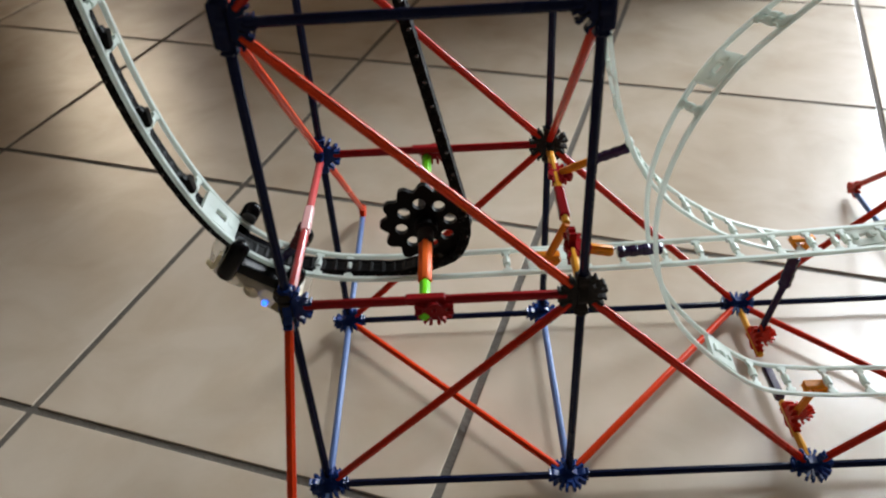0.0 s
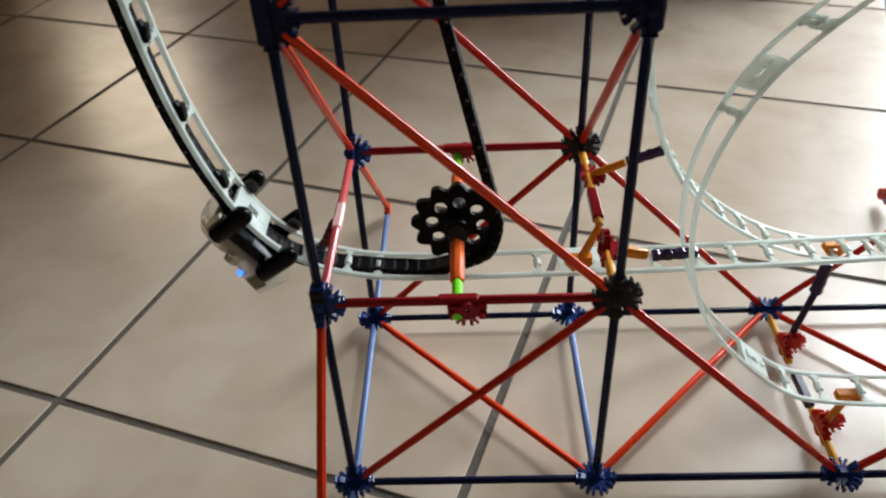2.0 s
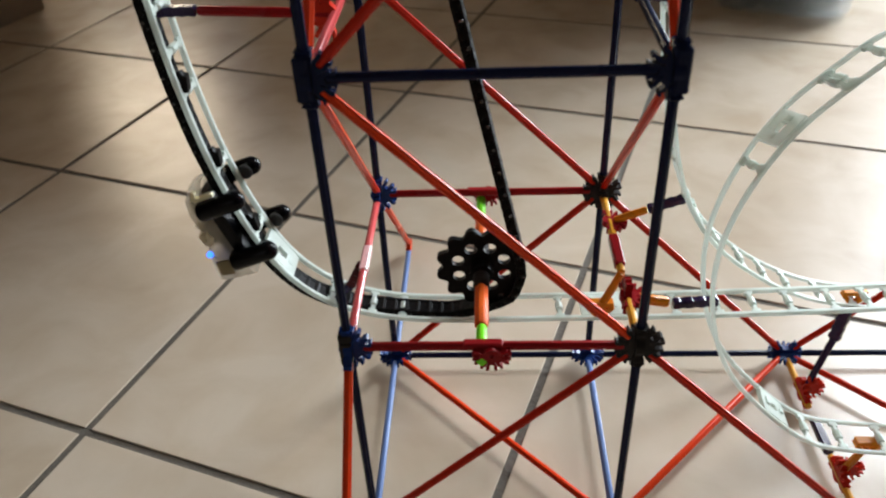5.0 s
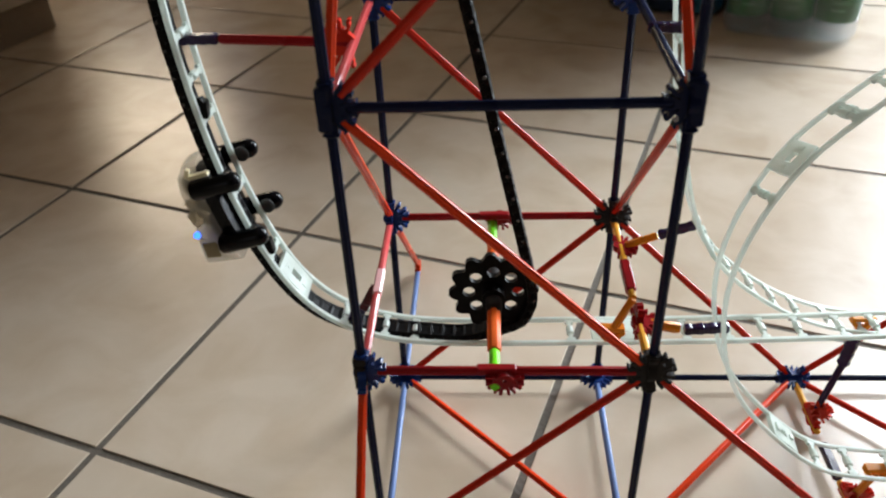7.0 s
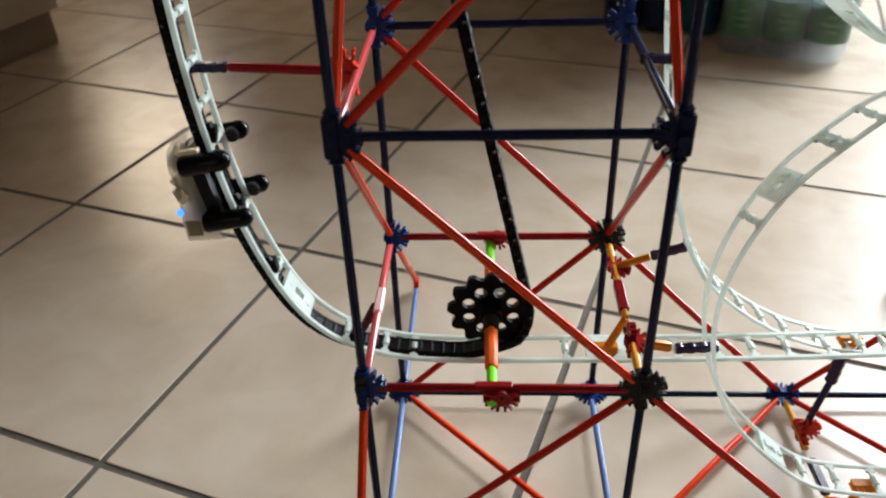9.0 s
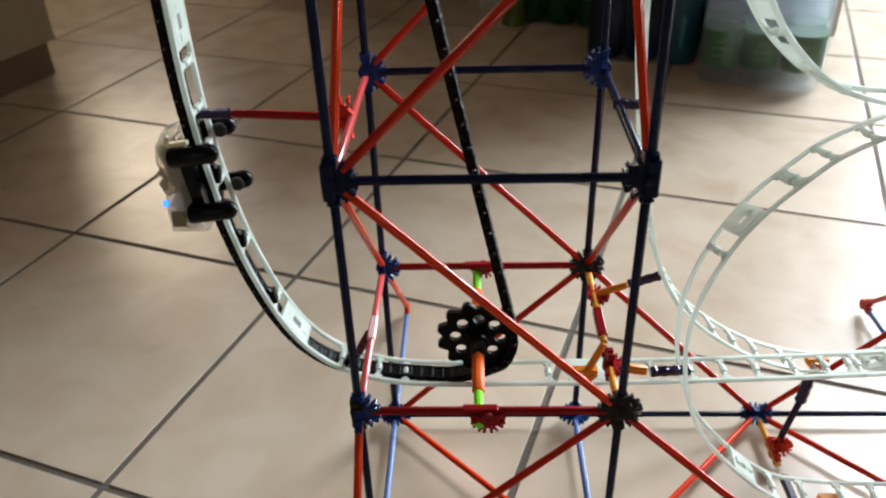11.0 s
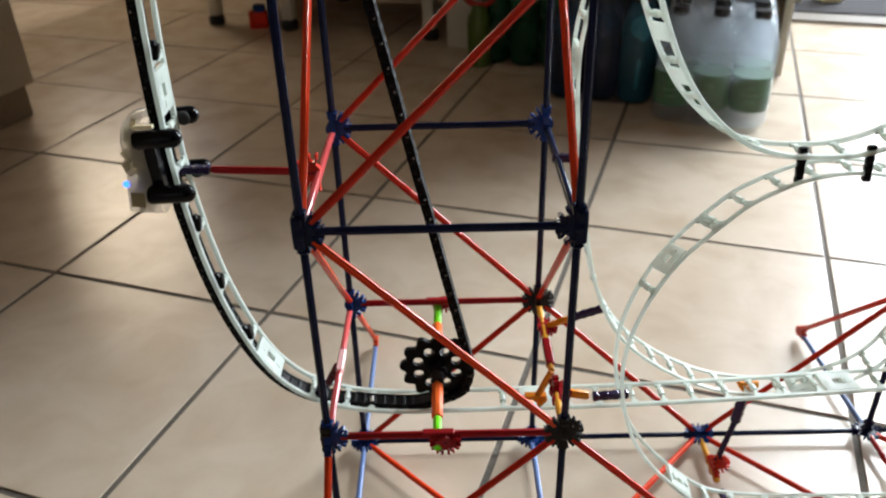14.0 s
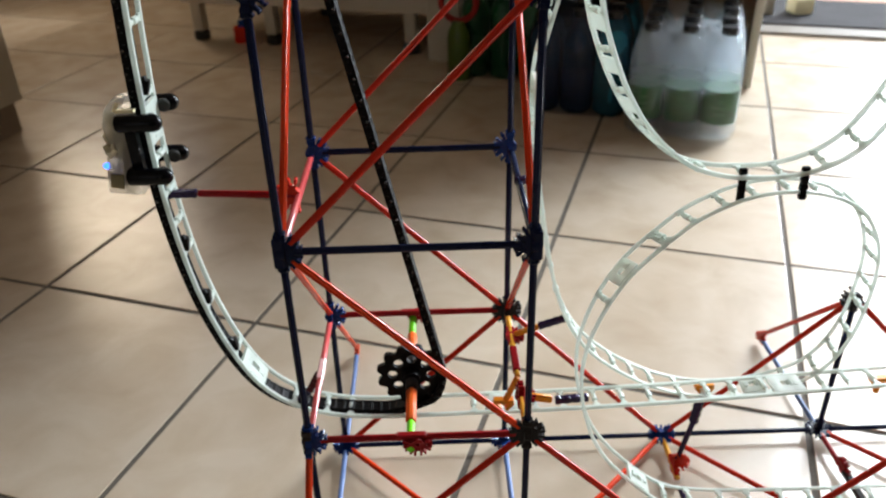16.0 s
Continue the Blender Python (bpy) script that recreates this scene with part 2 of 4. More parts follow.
def lathe(bm, profile, n=20, m=Matrix(), mat=0):
    """profile: (radius, height) from bottom to top, round z."""
    rings = []
    for r, h in profile:
        rings.append([bm.verts.new(m @ Vector((r * math.cos(2 * math.pi * i / n), r * math.sin(2 * math.pi * i / n), h))) for i in range(n)])
    for a, b in zip(rings, rings[1:]):
        for i in range(n):
            bm.faces.new((a[i], a[(i + 1) % n], b[(i + 1) % n], b[i])).material_index = mat
    bm.faces.new(list(reversed(rings[0]))).material_index = mat
    bm.faces.new(rings[-1]).material_index = mat


def rod_mesh(bm, p, q, r):
    """A plastic rod: round with four shallow grooves along it and a collar near each end."""
    n = 16
    m, half = between(p, q), (Vector(q) - Vector(p)).length / 2
    rings = []
    for h, k in ((-half, 0.85), (-half + 0.0012, 1.0), (half - 0.0012, 1.0), (half, 0.85)):
        ring = []
        for i in range(n):
            a = 2 * math.pi * i / n
            rr = r * k * (0.80 if i % 4 == 2 else 1.0)
            ring.append(bm.verts.new(m @ Vector((rr * math.cos(a), rr * math.sin(a), h))))
        rings.append(ring)
    for a, b in zip(rings, rings[1:]):
        for i in range(n):
            bm.faces.new((a[i], a[(i + 1) % n], b[(i + 1) % n], b[i]))
    bm.faces.new(list(reversed(rings[0])))
    bm.faces.new(rings[-1])


def sweep(bm, centres, sides, ups, wide, high, mat=0):
    """A rounded bar along a line of centres."""
    prof = [(-.5, -.3), (-.32, -.5), (.32, -.5), (.5, -.3), (.5, .3), (.32, .5), (-.32, .5), (-.5, .3)]
    rings = []
    for c, s, u in zip(centres, sides, ups):
        rings.append([bm.verts.new(c + s * (a * wide) + u * (b * high)) for a, b in prof])
    for a, b in zip(rings, rings[1:]):
        for i in range(8):
            bm.faces.new((a[i], a[(i + 1) % 8], b[(i + 1) % 8], b[i])).material_index = mat
    bm.faces.new(list(reversed(rings[0])))
    bm.faces.new(rings[-1])


def spline(points, step=0.004):
    """Even points along a smooth curve through the given ones."""
    ps = [Vector(p) for p in points]
    ps = [2 * ps[0] - ps[1]] + ps + [2 * ps[-1] - ps[-2]]
    dense = []
    for a, b, c, d in zip(ps, ps[1:], ps[2:], ps[3:]):
        for i in range(24):
            t = i / 24
            dense.append(0.5 * (2 * b + (c - a) * t + (2 * a - 5 * b + 4 * c - d) * t * t + (3 * b - a - 3 * c + d) * t ** 3))
    dense.append(ps[-2])
    for _ in range(40):
        dense = [dense[0]] + [(x + 2 * y + z) / 4 for x, y, z in zip(dense, dense[1:], dense[2:])] + [dense[-1]]
    out, need = [dense[0].copy()], step
    for a, b in zip(dense, dense[1:]):
        while (b - a).length >= need:
            a = a + (b - a).normalized() * need
            out.append(a.copy())
            need = step
        need -= (b - a).length
    return out


def along(line, s, step=0.004):
    """Place and tangent at the length s of an even line."""
    k = min(max(s / step, 0.0), len(line) - 1.001)
    i = int(k)
    p = line[i].lerp(line[i + 1], k - i)
    a, b = max(i - 1, 0), min(i + 2, len(line) - 1)
    return p, (line[b] - line[a]).normalized()


# ---- setting ----
structure = dict(kind="structure")
U0, U1, V0, V1, HIGH = -4.0, 3.2, -4.0, 2.02, 2.6


def slab(name, u0, u1, v0, v1, z0, z1, mat, label, category, bevel=0.0):
    bm = bmesh.new()
    box(bm, (u1 - u0, v1 - v0, z1 - z0), Matrix.Translation(((u0 + u1) / 2, (v0 + v1) / 2, (z0 + z1) / 2)), bevel)
    ob = finish(name, bm, mat, smooth=False)
    ob.matrix_world = ROOM
    return tagged(ob, label, category, kind="structure")


def wall_with_holes(name, u0, u1, v, thick, holes, label, along_u=True):
    """A wall at v from u0 to u1 with openings (a, b, low, high) right through it."""
    bm = bmesh.new()
    cuts = sorted({u0, u1, *[h[0] for h in holes], *[h[1] for h in holes]})
    for a, b in zip(cuts, cuts[1:]):
        spans = sorted([(h[2], h[3]) for h in holes if h[0] <= a and h[1] >= b])
        low = 0.0
        for z0, z1 in spans + [(HIGH, HIGH)]:
            if z0 - low > 0.001:
                c = ((a + b) / 2, v + thick / 2, (low + z0) / 2)
                s = (b - a, abs(thick), z0 - low)
                if not along_u:
                    c, s = (c[1], c[0], c[2]), (s[1], s[0], s[2])
                box(bm, s, Matrix.Translation(c))
            low = z1
    ob = finish(name, bm, M["wall"], smooth=False)
    ob.matrix_world = ROOM
    return tagged(ob, label, "wall", kind="structure")


# REAR is an unseen opening, added to hold the rear fill lamp
DOOR, WINDOW, REAR = (0.385, 1.95, 0.0, 2.4), (-2.27, -1.47, 0.50, 1.70), (-1.2, 0.4, 0.9, 2.1)
wall_with_holes("wall_north", U0, U1, V1, 0.2, [WINDOW, DOOR], "warm grey plastered wall with a glazed door opening")
wall_with_holes("wall_south", U0, U1, V0, -0.2, [REAR], "warm grey plastered wall with an added unseen opening")
wall_with_holes("wall_west", V0 - 0.2, V1 + 0.2, U0, -0.2, [], "plain warm grey plastered wall", False)
wall_with_holes("wall_east", V0 - 0.2, V1 + 0.2, U1, 0.2, [], "plain warm grey plastered wall", False)
slab("ceiling", U0, U1, V0, V1, HIGH, HIGH + 0.15, M["ceiling"], "plain pale painted ceiling", "ceiling")
slab("ground", -60, 60, -60, 60, -0.42, -0.30, M["terrace"], "terracotta coloured ground outside the room", "ground")


def opening_frame(name, hole, v, depth, bars, label):
    """A white frame with bars and a pane, set in a wall's opening."""
    base = tagged(new(name), label, name.split("_")[0], kind="structure")
    base.matrix_world = ROOM
    a, b, z0, z1 = hole
    for u0, u1, w0, w1 in [(a, a + 0.05, z0, z1), (b - 0.05, b, z0, z1), (a + 0.05, b - 0.05, z1 - 0.05, z1)] + bars:
        bm = bmesh.new()
        box(bm, (u1 - u0, depth, w1 - w0), Matrix.Translation(((u0 + u1) / 2, v, (w0 + w1) / 2)), 0.004)
        part("frame_bar", bm, M["cabinet"], base)
    return base


opening_frame("window_1", WINDOW, 2.12, 0.07, [(-2.22, -1.52, 0.50, 0.55)], "white framed window with bright daylight behind")
opening_frame("door_1", DOOR, 2.12, 0.07, [], "open doorway with a white frame and bright daylight")
# the last one is an unseen window, added round the rear fill
opening_frame("window_2", REAR, -4.1, 0.07, [(-1.15, 0.35, 0.9, 0.95), (-0.42, -0.38, 0.95, 2.05)], "white framed wide window, unseen, added for the rear fill")

# ---- the toy: rods and connectors on a cubic grid ----
W, Z0, ROD = 0.16, 0.0115, 0.0026


def node(i, j, k):
    return Vector((i * W, j * W, Z0 + k * W))


coaster = tagged(new("toy_roller_coaster"), "red and navy plastic rod frame of a toy coaster on tiles", "toy coaster")


def rod(p, q, mat, gap=0.0085, r=ROD, label=""):
    p, q = Vector(p), Vector(q)
    d = (q - p).normalized() * gap
    bm = bmesh.new()
    rod_mesh(bm, p + d, q - d, r)
    return part("rod", bm, M[mat], coaster, label)


RODS = {
    "navy": [
        # uprights
        *[((i, j, k), (i, j, k + 1)) for i in (0, 1) for j in (0, 1) for k in range(4)],
        ((3, 1, 0), (3, 1, 1)),
        # floor rails and ties
        *[((i, j, 0), (i + 1, j, 0)) for i in range(5) for j in (0, 1)],
        # second level
        ((0, 0, 2), (1, 0, 2)), ((0, 1, 2), (1, 1, 2)), ((1, 0, 2), (1, 1, 2)),
        ((0, 0, 4), (1, 0, 4)), ((0, 1, 4), (1, 1, 4)), ((0, 0, 4), (0, 1, 4)), ((1, 0, 4), (1, 1, 4)),
    ],
    "sheen_blue": [((0, 0, 0), (0, 1, 0)), ((1, 0, 0), (1, 1, 0)), ((0, 1, 0), (0, 2, 0)), ((0, 0, 0), (0, -1, 0)), ((3, 1, 0), (3, 2, 0))],
    "orange_red": [
        ((0, 0, 2), (1, 0, 1)), ((0, 0, 2), (0, 1, 1)), ((0, 1, 0), (1, 0, 0)), ((1, 0, 0), (2, 1, 0)),
        ((0, 1, 1), (0, 2, 0)), ((0, 0, 2), (0, 1, 3)), ((1, 0, 2), (1, 1, 3)), ((0, 0, 1), (0, -1, 0)),
    ],
    "red": [
        ((1, 0, 1), (0, 0, 0)), ((1, 0, 1), (2, 0, 0)), ((2, 0, 0), (3, 0, 1)), ((0, 1, 2), (1, 1, 1)),
        ((1, 1, 1), (0, 1, 0)), ((1, 1, 1), (2, 1, 0)), ((1, 0, 2), (1, 1, 1)), ((2, 1, 0), (3, 0, 0)),
        ((2, 1, 0), (3, 1, 1)), ((3, 1, 1), (3, 2, 0)), ((3, 1, 1), (4, 1, 0)), ((3, 1, 0), (4, 0, 0)),
        ((0, 0, 2), (1, 0, 3)), ((0, 1, 2), (1, 1, 3)), ((0, 1, 3), (0, 0, 4)), ((1, 1, 3), (1, 0, 4)),
        ((0, 0, 4), (1, 0, 3)), ((0, 1, 4), (1, 1, 3)),
    ],
}
for colour, pairs in RODS.items():
    for a, b in pairs:
        rod(node(*a), node(*b), colour)
# level one: the cross rods that carry the axle, and the cross rods along the depth
for j in (0, 1):
    rod(node(0, j, 1), node(1, j, 1), "deep_red", r=0.0028)
for i, k in ((0, 1), (0, 2)):
    rod(node(i, 0, k), node(i, 1, k), "sheen_red", label="red plastic rod with its sheen painted pinkish")


def outline_plate(bm, outlines, thick):
    """A flat plate from an outer outline and the outlines of its holes."""
    edges = []
    for points in outlines:
        vs = [bm.verts.new((x, y, -thick / 2)) for x, y in points]
        edges += [bm.edges.new((vs[i], vs[(i + 1) % len(vs)])) for i in range(len(vs))]
    bmesh.ops.triangle_fill(bm, edges=edges, use_beauty=True, use_dissolve=False)
    for points in outlines[1:]:
        cx, cy = sum(p[0] for p in points) / len(points), sum(p[1] for p in points) / len(points)
        r = max(math.hypot(p[0] - cx, p[1] - cy) for p in points) * 0.97
        inside = [f for f in bm.faces if math.hypot(f.calc_center_median().x - cx, f.calc_center_median().y - cy) < r]
        bmesh.ops.delete(bm, geom=inside, context="FACES_ONLY")
    out = bmesh.ops.extrude_face_region(bm, geom=bm.faces[:])
    for v in [v for v in out["geom"] if isinstance(v, bmesh.types.BMVert)]:
        v.co.z += thick


def connector_bm(arms, thick=0.0048):
    """A snowflake connector in the xy plane: a pierced hub with one slotted, barbed grip for each arm angle."""
    half = [(0.0060, -0.0020), (0.0090, -0.0034), (0.0104, -0.0036), (0.0112, -0.0030), (0.0128, -0.0041), (0.0134, -0.0036), (0.0132, -0.0019), (0.0112, -0.0014), (0.0086, -0.0016)]
    arm = half + [(0.0080, 0.0)] + [(x, -y) for x, y in reversed(half)]
    outer, arms = [], sorted(arms)
    for i, a in enumerate(arms):
        c, d = math.cos(radians(a)), math.sin(radians(a))
        outer += [(x * c - y * d, x * d + y * c) for x, y in arm]
        nxt = arms[(i + 1) % len(arms)] + (360 if i + 1 == len(arms) else 0)
        for k in range(1, int((nxt - a - 50) / 20) + 1):
            b = radians(a + 25 + (nxt - a - 50) * k / (int((nxt - a - 50) / 20) + 1))
            outer.append((0.0056 * math.cos(b), 0.0056 * math.sin(b)))
    bm = bmesh.new()
    hole = [(0.0016 * math.cos(-math.pi * k / 5), 0.0016 * math.sin(-math.pi * k / 5)) for k in range(10)]
    outline_plate(bm, [outer, hole], thick)
    return bm


FULL = [45 * i for i in range(8)]
connector_parts = {}


def connector(p, mat, planes, arms=FULL, label="", size=1.0):
    """planes: 'xz', 'yz', 'xy' - the planes in which the interlocked halves lie."""
    for plane in planes:
        turn = {"xy": pose(0, 0, 0), "xz": pose(0, 0, 0, 90, 0, 0), "yz": pose(0, 0, 0, 90, 0, 90)}[plane]
        key = (mat, tuple(arms))
        if key in connector_parts:
            ob = new("connector", connector_parts[key])
            ob.parent = coaster
            if label:
                ob["label"] = label
        else:
            ob = part("connector", connector_bm(arms), M[mat], coaster, label, smooth=False)
            connector_parts[key] = ob.data
        ob.matrix_basis = Matrix.Translation(p) @ turn @ Matrix.Scale(size, 4)


def arms_at(p, plane):
    """Angles, in a plane through the node p, of the rods that meet there."""
    out = set()
    for pairs in [*RODS.values(), LEVEL_ONE]:
        for a, b in pairs:
            for x, y in ((a, b), (b, a)):
                if x == p:
                    d = [q - r for q, r in zip(y, x)]
                    flat = {"xy": (d[0], d[1], d[2]), "xz": (d[0], d[2], d[1]), "yz": (d[1], d[2], d[0])}[plane]
                    if flat[2] == 0:
                        out.add(round(math.degrees(math.atan2(flat[1], flat[0]))) % 360)
    return sorted(out)


LEVEL_ONE = [((0, j, 1), (1, j, 1)) for j in (0, 1)] + [((0, 0, k), (0, 1, k)) for k in (1, 2)] + [((1, 0, 1), (1, 1, 1)), ((2, 0, 0), (2, 1, 0))]
for i in range(6):
    for j in (0, 1):
        mat = "blue" if i < 3 else "navy"
        connector(node(i, j, 0), mat, ("xy",), size=0.92)
        connector(node(i, j, 0), mat, ("xz",), sorted({0, 180} | set(arms_at((i, j, 0), "xz"))))
for p, mat in (((0, 0, 1), "blue"), ((0, 1, 1), "blue"), ((1, 0, 1), "black_grip"), ((1, 1, 1), "black_grip"),
               ((0, 0, 2), "navy"), ((0, 1, 2), "blue"), ((1, 0, 2), "navy"), ((1, 1, 2), "blue"),
               ((0, 0, 3), "navy"), ((0, 1, 3), "navy"), ((1, 0, 3), "navy"), ((1, 1, 3), "navy"),
               ((0, 0, 4), "navy"), ((0, 1, 4), "navy"), ((1, 0, 4), "navy"), ((1, 1, 4), "navy"), ((3, 1, 1), "black_grip")):
    extra = {(0, 0): {45, 315}, (1, 0): {135, 225}, (0, 1): {45, 315}, (1, 1): {135, 225}}.get(p[:2], {135, 225, 180})
    if p == (1, 0, 1) or p == (1, 1, 1):
        extra = {0, 45, 135, 315}
    connector(node(*p), mat, ("xz",), sorted(extra | set(arms_at(p, "xz"))))
    connector(node(*p), mat, ("yz",), arms_at(p, "yz"))
for p in ((0, 2, 0), (3, 2, 0), (0, -1, 0)):
    connector(node(*p), "orange_red" if p[0] == 0 else "red", ("yz",), arms_at(p, "yz"))


def clip(p, q, mat, wide=0.0062, thick=0.0056, label="", holes=True):
    """A straight clip or sleeve from p to q with a row of notches."""
    p, q = Vector(p), Vector(q)
    m, length = between(p, q), (q - p).length
    bm = bmesh.new()
    stations = [(-0.5, 0.80), (-0.46, 1.0), (0.46, 1.0), (0.5, 0.80)]
    if holes:
        stations = [(-0.5, 0.80), (-0.46, 1.0)]
        for k in (-0.28, 0.0, 0.28):
            stations += [(k - 0.085, 1.0), (k - 0.06, 0.90), (k + 0.06, 0.90), (k + 0.085, 1.0)]
        stations += [(0.46, 1.0), (0.5, 0.80)]
    rings = []
    for h, k in stations:
        rings.append([bm.verts.new(m @ Vector((x * wide * k, y * thick * k, h * length))) for x, y in
                      ((-.5, -.34), (-.34, -.5), (.34, -.5), (.5, -.34), (.5, .34), (.34, .5), (-.34, .5), (-.5, .34))])
    for a, b in zip(rings, rings[1:]):
        for i in range(8):
            bm.faces.new((a[i], a[(i + 1) % 8], b[(i + 1) % 8], b[i]))
    bm.faces.new(list(reversed(rings[0])))
    bm.faces.new(rings[-1])
    return part("clip", bm, M[mat], coaster, label, smooth=False)


# sleeves on the tall corner posts
for i in (0, 1):
    p = node(i, 0, 2)
    s = -1 if i == 0 else 1
    clip(p + Vector((s * 0.0018, -0.001, -0.0105)), p + Vector((s * 0.0018, -0.001, 0.0105)), "navy", 0.0068, 0.0068, holes=False)
p = node(0, 0, 1)
for z in (-0.0085, -0.0028, 0.0028, 0.0085):
    clip(p + Vector((-0.0012, -0.001, z - 0.0022)), p + Vector((-0.0012, -0.001, z + 0.0022)), "black_grip", 0.0072, 0.0072, holes=False)
# axle carriers in the middle of the first level's cross rods
AX, AZ = 0.0740, 0.1645
for j in (0, 1):
    p = Vector((AX + 0.001, j * W, Z0 + W + 0.0008))
    clip(p - Vector((0.011, 0, 0)), p + Vector((0.011, 0, 0)), "deep_red", 0.0060, 0.0048, "dark red plastic clip round a rod", holes=False)
    connector(p + Vector((0.0045, -0.004 if j == 0 else 0.004, -0.0035)), "deep_red", ("xz",), [180, 225, 270, 315, 0], size=0.8)


def axle_bits():
    for y0, y1, mat, r in ((-0.006, 0.024, "green", 0.0031), (0.024, 0.060, "axle", 0.0042), (0.104, 0.136, "axle", 0.0042), (0.136, 0.170, "green", 0.0033)):
        bm = bmesh.new()
        rod_mesh(bm, (AX, y0, AZ), (AX, y1, AZ), r)
        part("axle_sleeve", bm, M[mat], coaster, "lime green plastic rod" if mat == "green" else "orange plastic sleeve")


axle_bits()

# arm holding the lift track on the left, and the one lower down
TRACK_Y = 0.082
mid = Vector((0, 0.082, Z0 + 2 * W))
connector(mid + Vector((-0.004, 0, 0)), "red", ("xz",), [90, 135, 180, 225, 270])
rod(mid, (-0.074, 0.082, Z0 + 2 * W + 0.004), "deep_red", 0.002, r=0.0027)
clip((-0.073, 0.082, Z0 + 2 * W + 0.004), (-0.094, 0.082, Z0 + 2 * W + 0.004), "purple", label="purple plastic track clip")
low = Vector((0, 0.082, Z0 + W))
# this sleeve and its pale colour stand for a highlight on the rod
clip(low + Vector((0, -0.014, 0)), low + Vector((0, 0.012, 0)), "pale_pink", 0.0056, 0.0056, "pale pink sleeve standing for a highlight on the rod", holes=False)
clip(low + Vector((-0.003, -0.002, -0.003)), (-0.012, 0.082, 0.150), "maroon", 0.006, 0.006)
clip((-0.012, 0.082, 0.150), (-0.026, 0.082, 0.139), "purple")

# support bar of the drop track along the depth at x = 1 cell
A, B = node(1, 1, 1), node(1, 0, 1)
rod(A, A.lerp(B, 0.28), "yellow", 0.008)
rod(A.lerp(B, 0.22), A.lerp(B, 0.62), "yellow", 0.004)
rod(A.lerp(B, 0.66), B, "yellow", 0.004)
clip(A.lerp(B, 0.36), A.lerp(B, 0.56), "deep_red", 0.0065, 0.0065, holes=False)
connector(A.lerp(B, 0.25), "deep_red", ("xy",), [0, 45, 90, 270, 315], size=0.85)
connector(A.lerp(B, 0.74), "deep_red", ("xy", "yz"), [0, 45, 90, 270, 315], size=0.85)
rod(A.lerp(B, 0.25), (0.186, 0.114, 0.186), "orange", 0.004, 0.0026)
clip((0.183, 0.114, 0.185), (0.205, 0.112, 0.194), "purple", label="purple plastic track clip")
rod(A.lerp(B, 0.74), (0.190, 0.041, 0.166), "orange", 0.006, 0.0034)
clip((0.187, 0.041, 0.166), (0.213, 0.042, 0.167), "purple", 0.0062, 0.0058, label="purple plastic track clip")


def hook(p, post, mat="orange"):
    """A track hook: a post with a triangular claw on top."""
    p, post = Vector(p), Vector(post)
    bm = bmesh.new()
    rod_mesh(bm, post, p, 0.0026)
    part("post", bm, M[mat], coaster)
    bm = bmesh.new()
    box(bm, (0.0165, 0.006, 0.0032), Matrix.Translation(p + Vector((0, 0, 0.004))), 0.0006)
    for s in (-1, 1):
        box(bm, (0.0032, 0.006, 0.009), Matrix.Translation(p + Vector((s * 0.005, 0, -0.001))) @ pose(0, 0, 0, 0, s * 40, 0), 0.0005)
    part("hook", bm, M[mat], coaster, "amber plastic track hook", smooth=False)


hook((0.149, 0.066, 0.142), A.lerp(B, 0.60))

# support bar across the floor at x = 2 cells
A, B = node(2, 1, 0), node(2, 0, 0)
rod(A, A.lerp(B, 0.42), "yellow", 0.008)
rod(A.lerp(B, 0.62), B, "yellow", 0.006)
clip(A.lerp(B, 0.44), A.lerp(B, 0.64), "purple", 0.0065, 0.006, holes=False)
for f in (0.28, 0.76):
    connector(A.lerp(B, f), "red", ("yz",), [0, 45, 90, 135, 180], size=0.95)
    connector(A.lerp(B, f) + Vector((0.004, 0, 0.006)), "red", ("xz",), [315, 0, 45, 90], size=0.8)
foot = A.lerp(B, 0.28)
rod(foot, (0.336, 0.124, 0.066), "purple", 0.006, 0.0026)
clip((0.335, 0.124, 0.060), (0.339, 0.127, 0.086), "purple", 0.0085, 0.006)
hook((0.341, 0.128, 0.098), (0.339, 0.127, 0.086))
hook((0.326, 0.032, 0.050), A.lerp(B, 0.76) + Vector((0.002, 0, 0.006)))
clip((0.157, 0.096, Z0 + 2 * W), (0.176, 0.094, Z0 + 2 * W), "purple")
# the same support again one cell further along
A, B = node(3, 1, 0), node(3, 0, 0)
rod(A, A.lerp(B, 0.36), "deep_red", 0.008)
rod(A.lerp(B, 0.62), B, "yellow", 0.006)
clip(A.lerp(B, 0.36), A.lerp(B, 0.62), "black_grip", 0.0065, 0.006, holes=False)
connector(A.lerp(B, 0.34), "deep_red", ("yz",), [0, 45, 90, 135, 180], size=0.85)
hook((0.489, 0.108, 0.116), (0.489, 0.108, 0.104))

# ---- tracks ----
GAUGE = 0.0235


def frames_of(line, across=(0, 1, 0)):
    out = []
    for i, p in enumerate(line):
        t = (line[min(i + 1, len(line) - 1)] - line[max(i - 1, 0)]).normalized()
        side = Vector(across)
        side = (side - t * side.dot(t)).normalized()
        out.append((p, t, side, t.cross(side)))
    return out


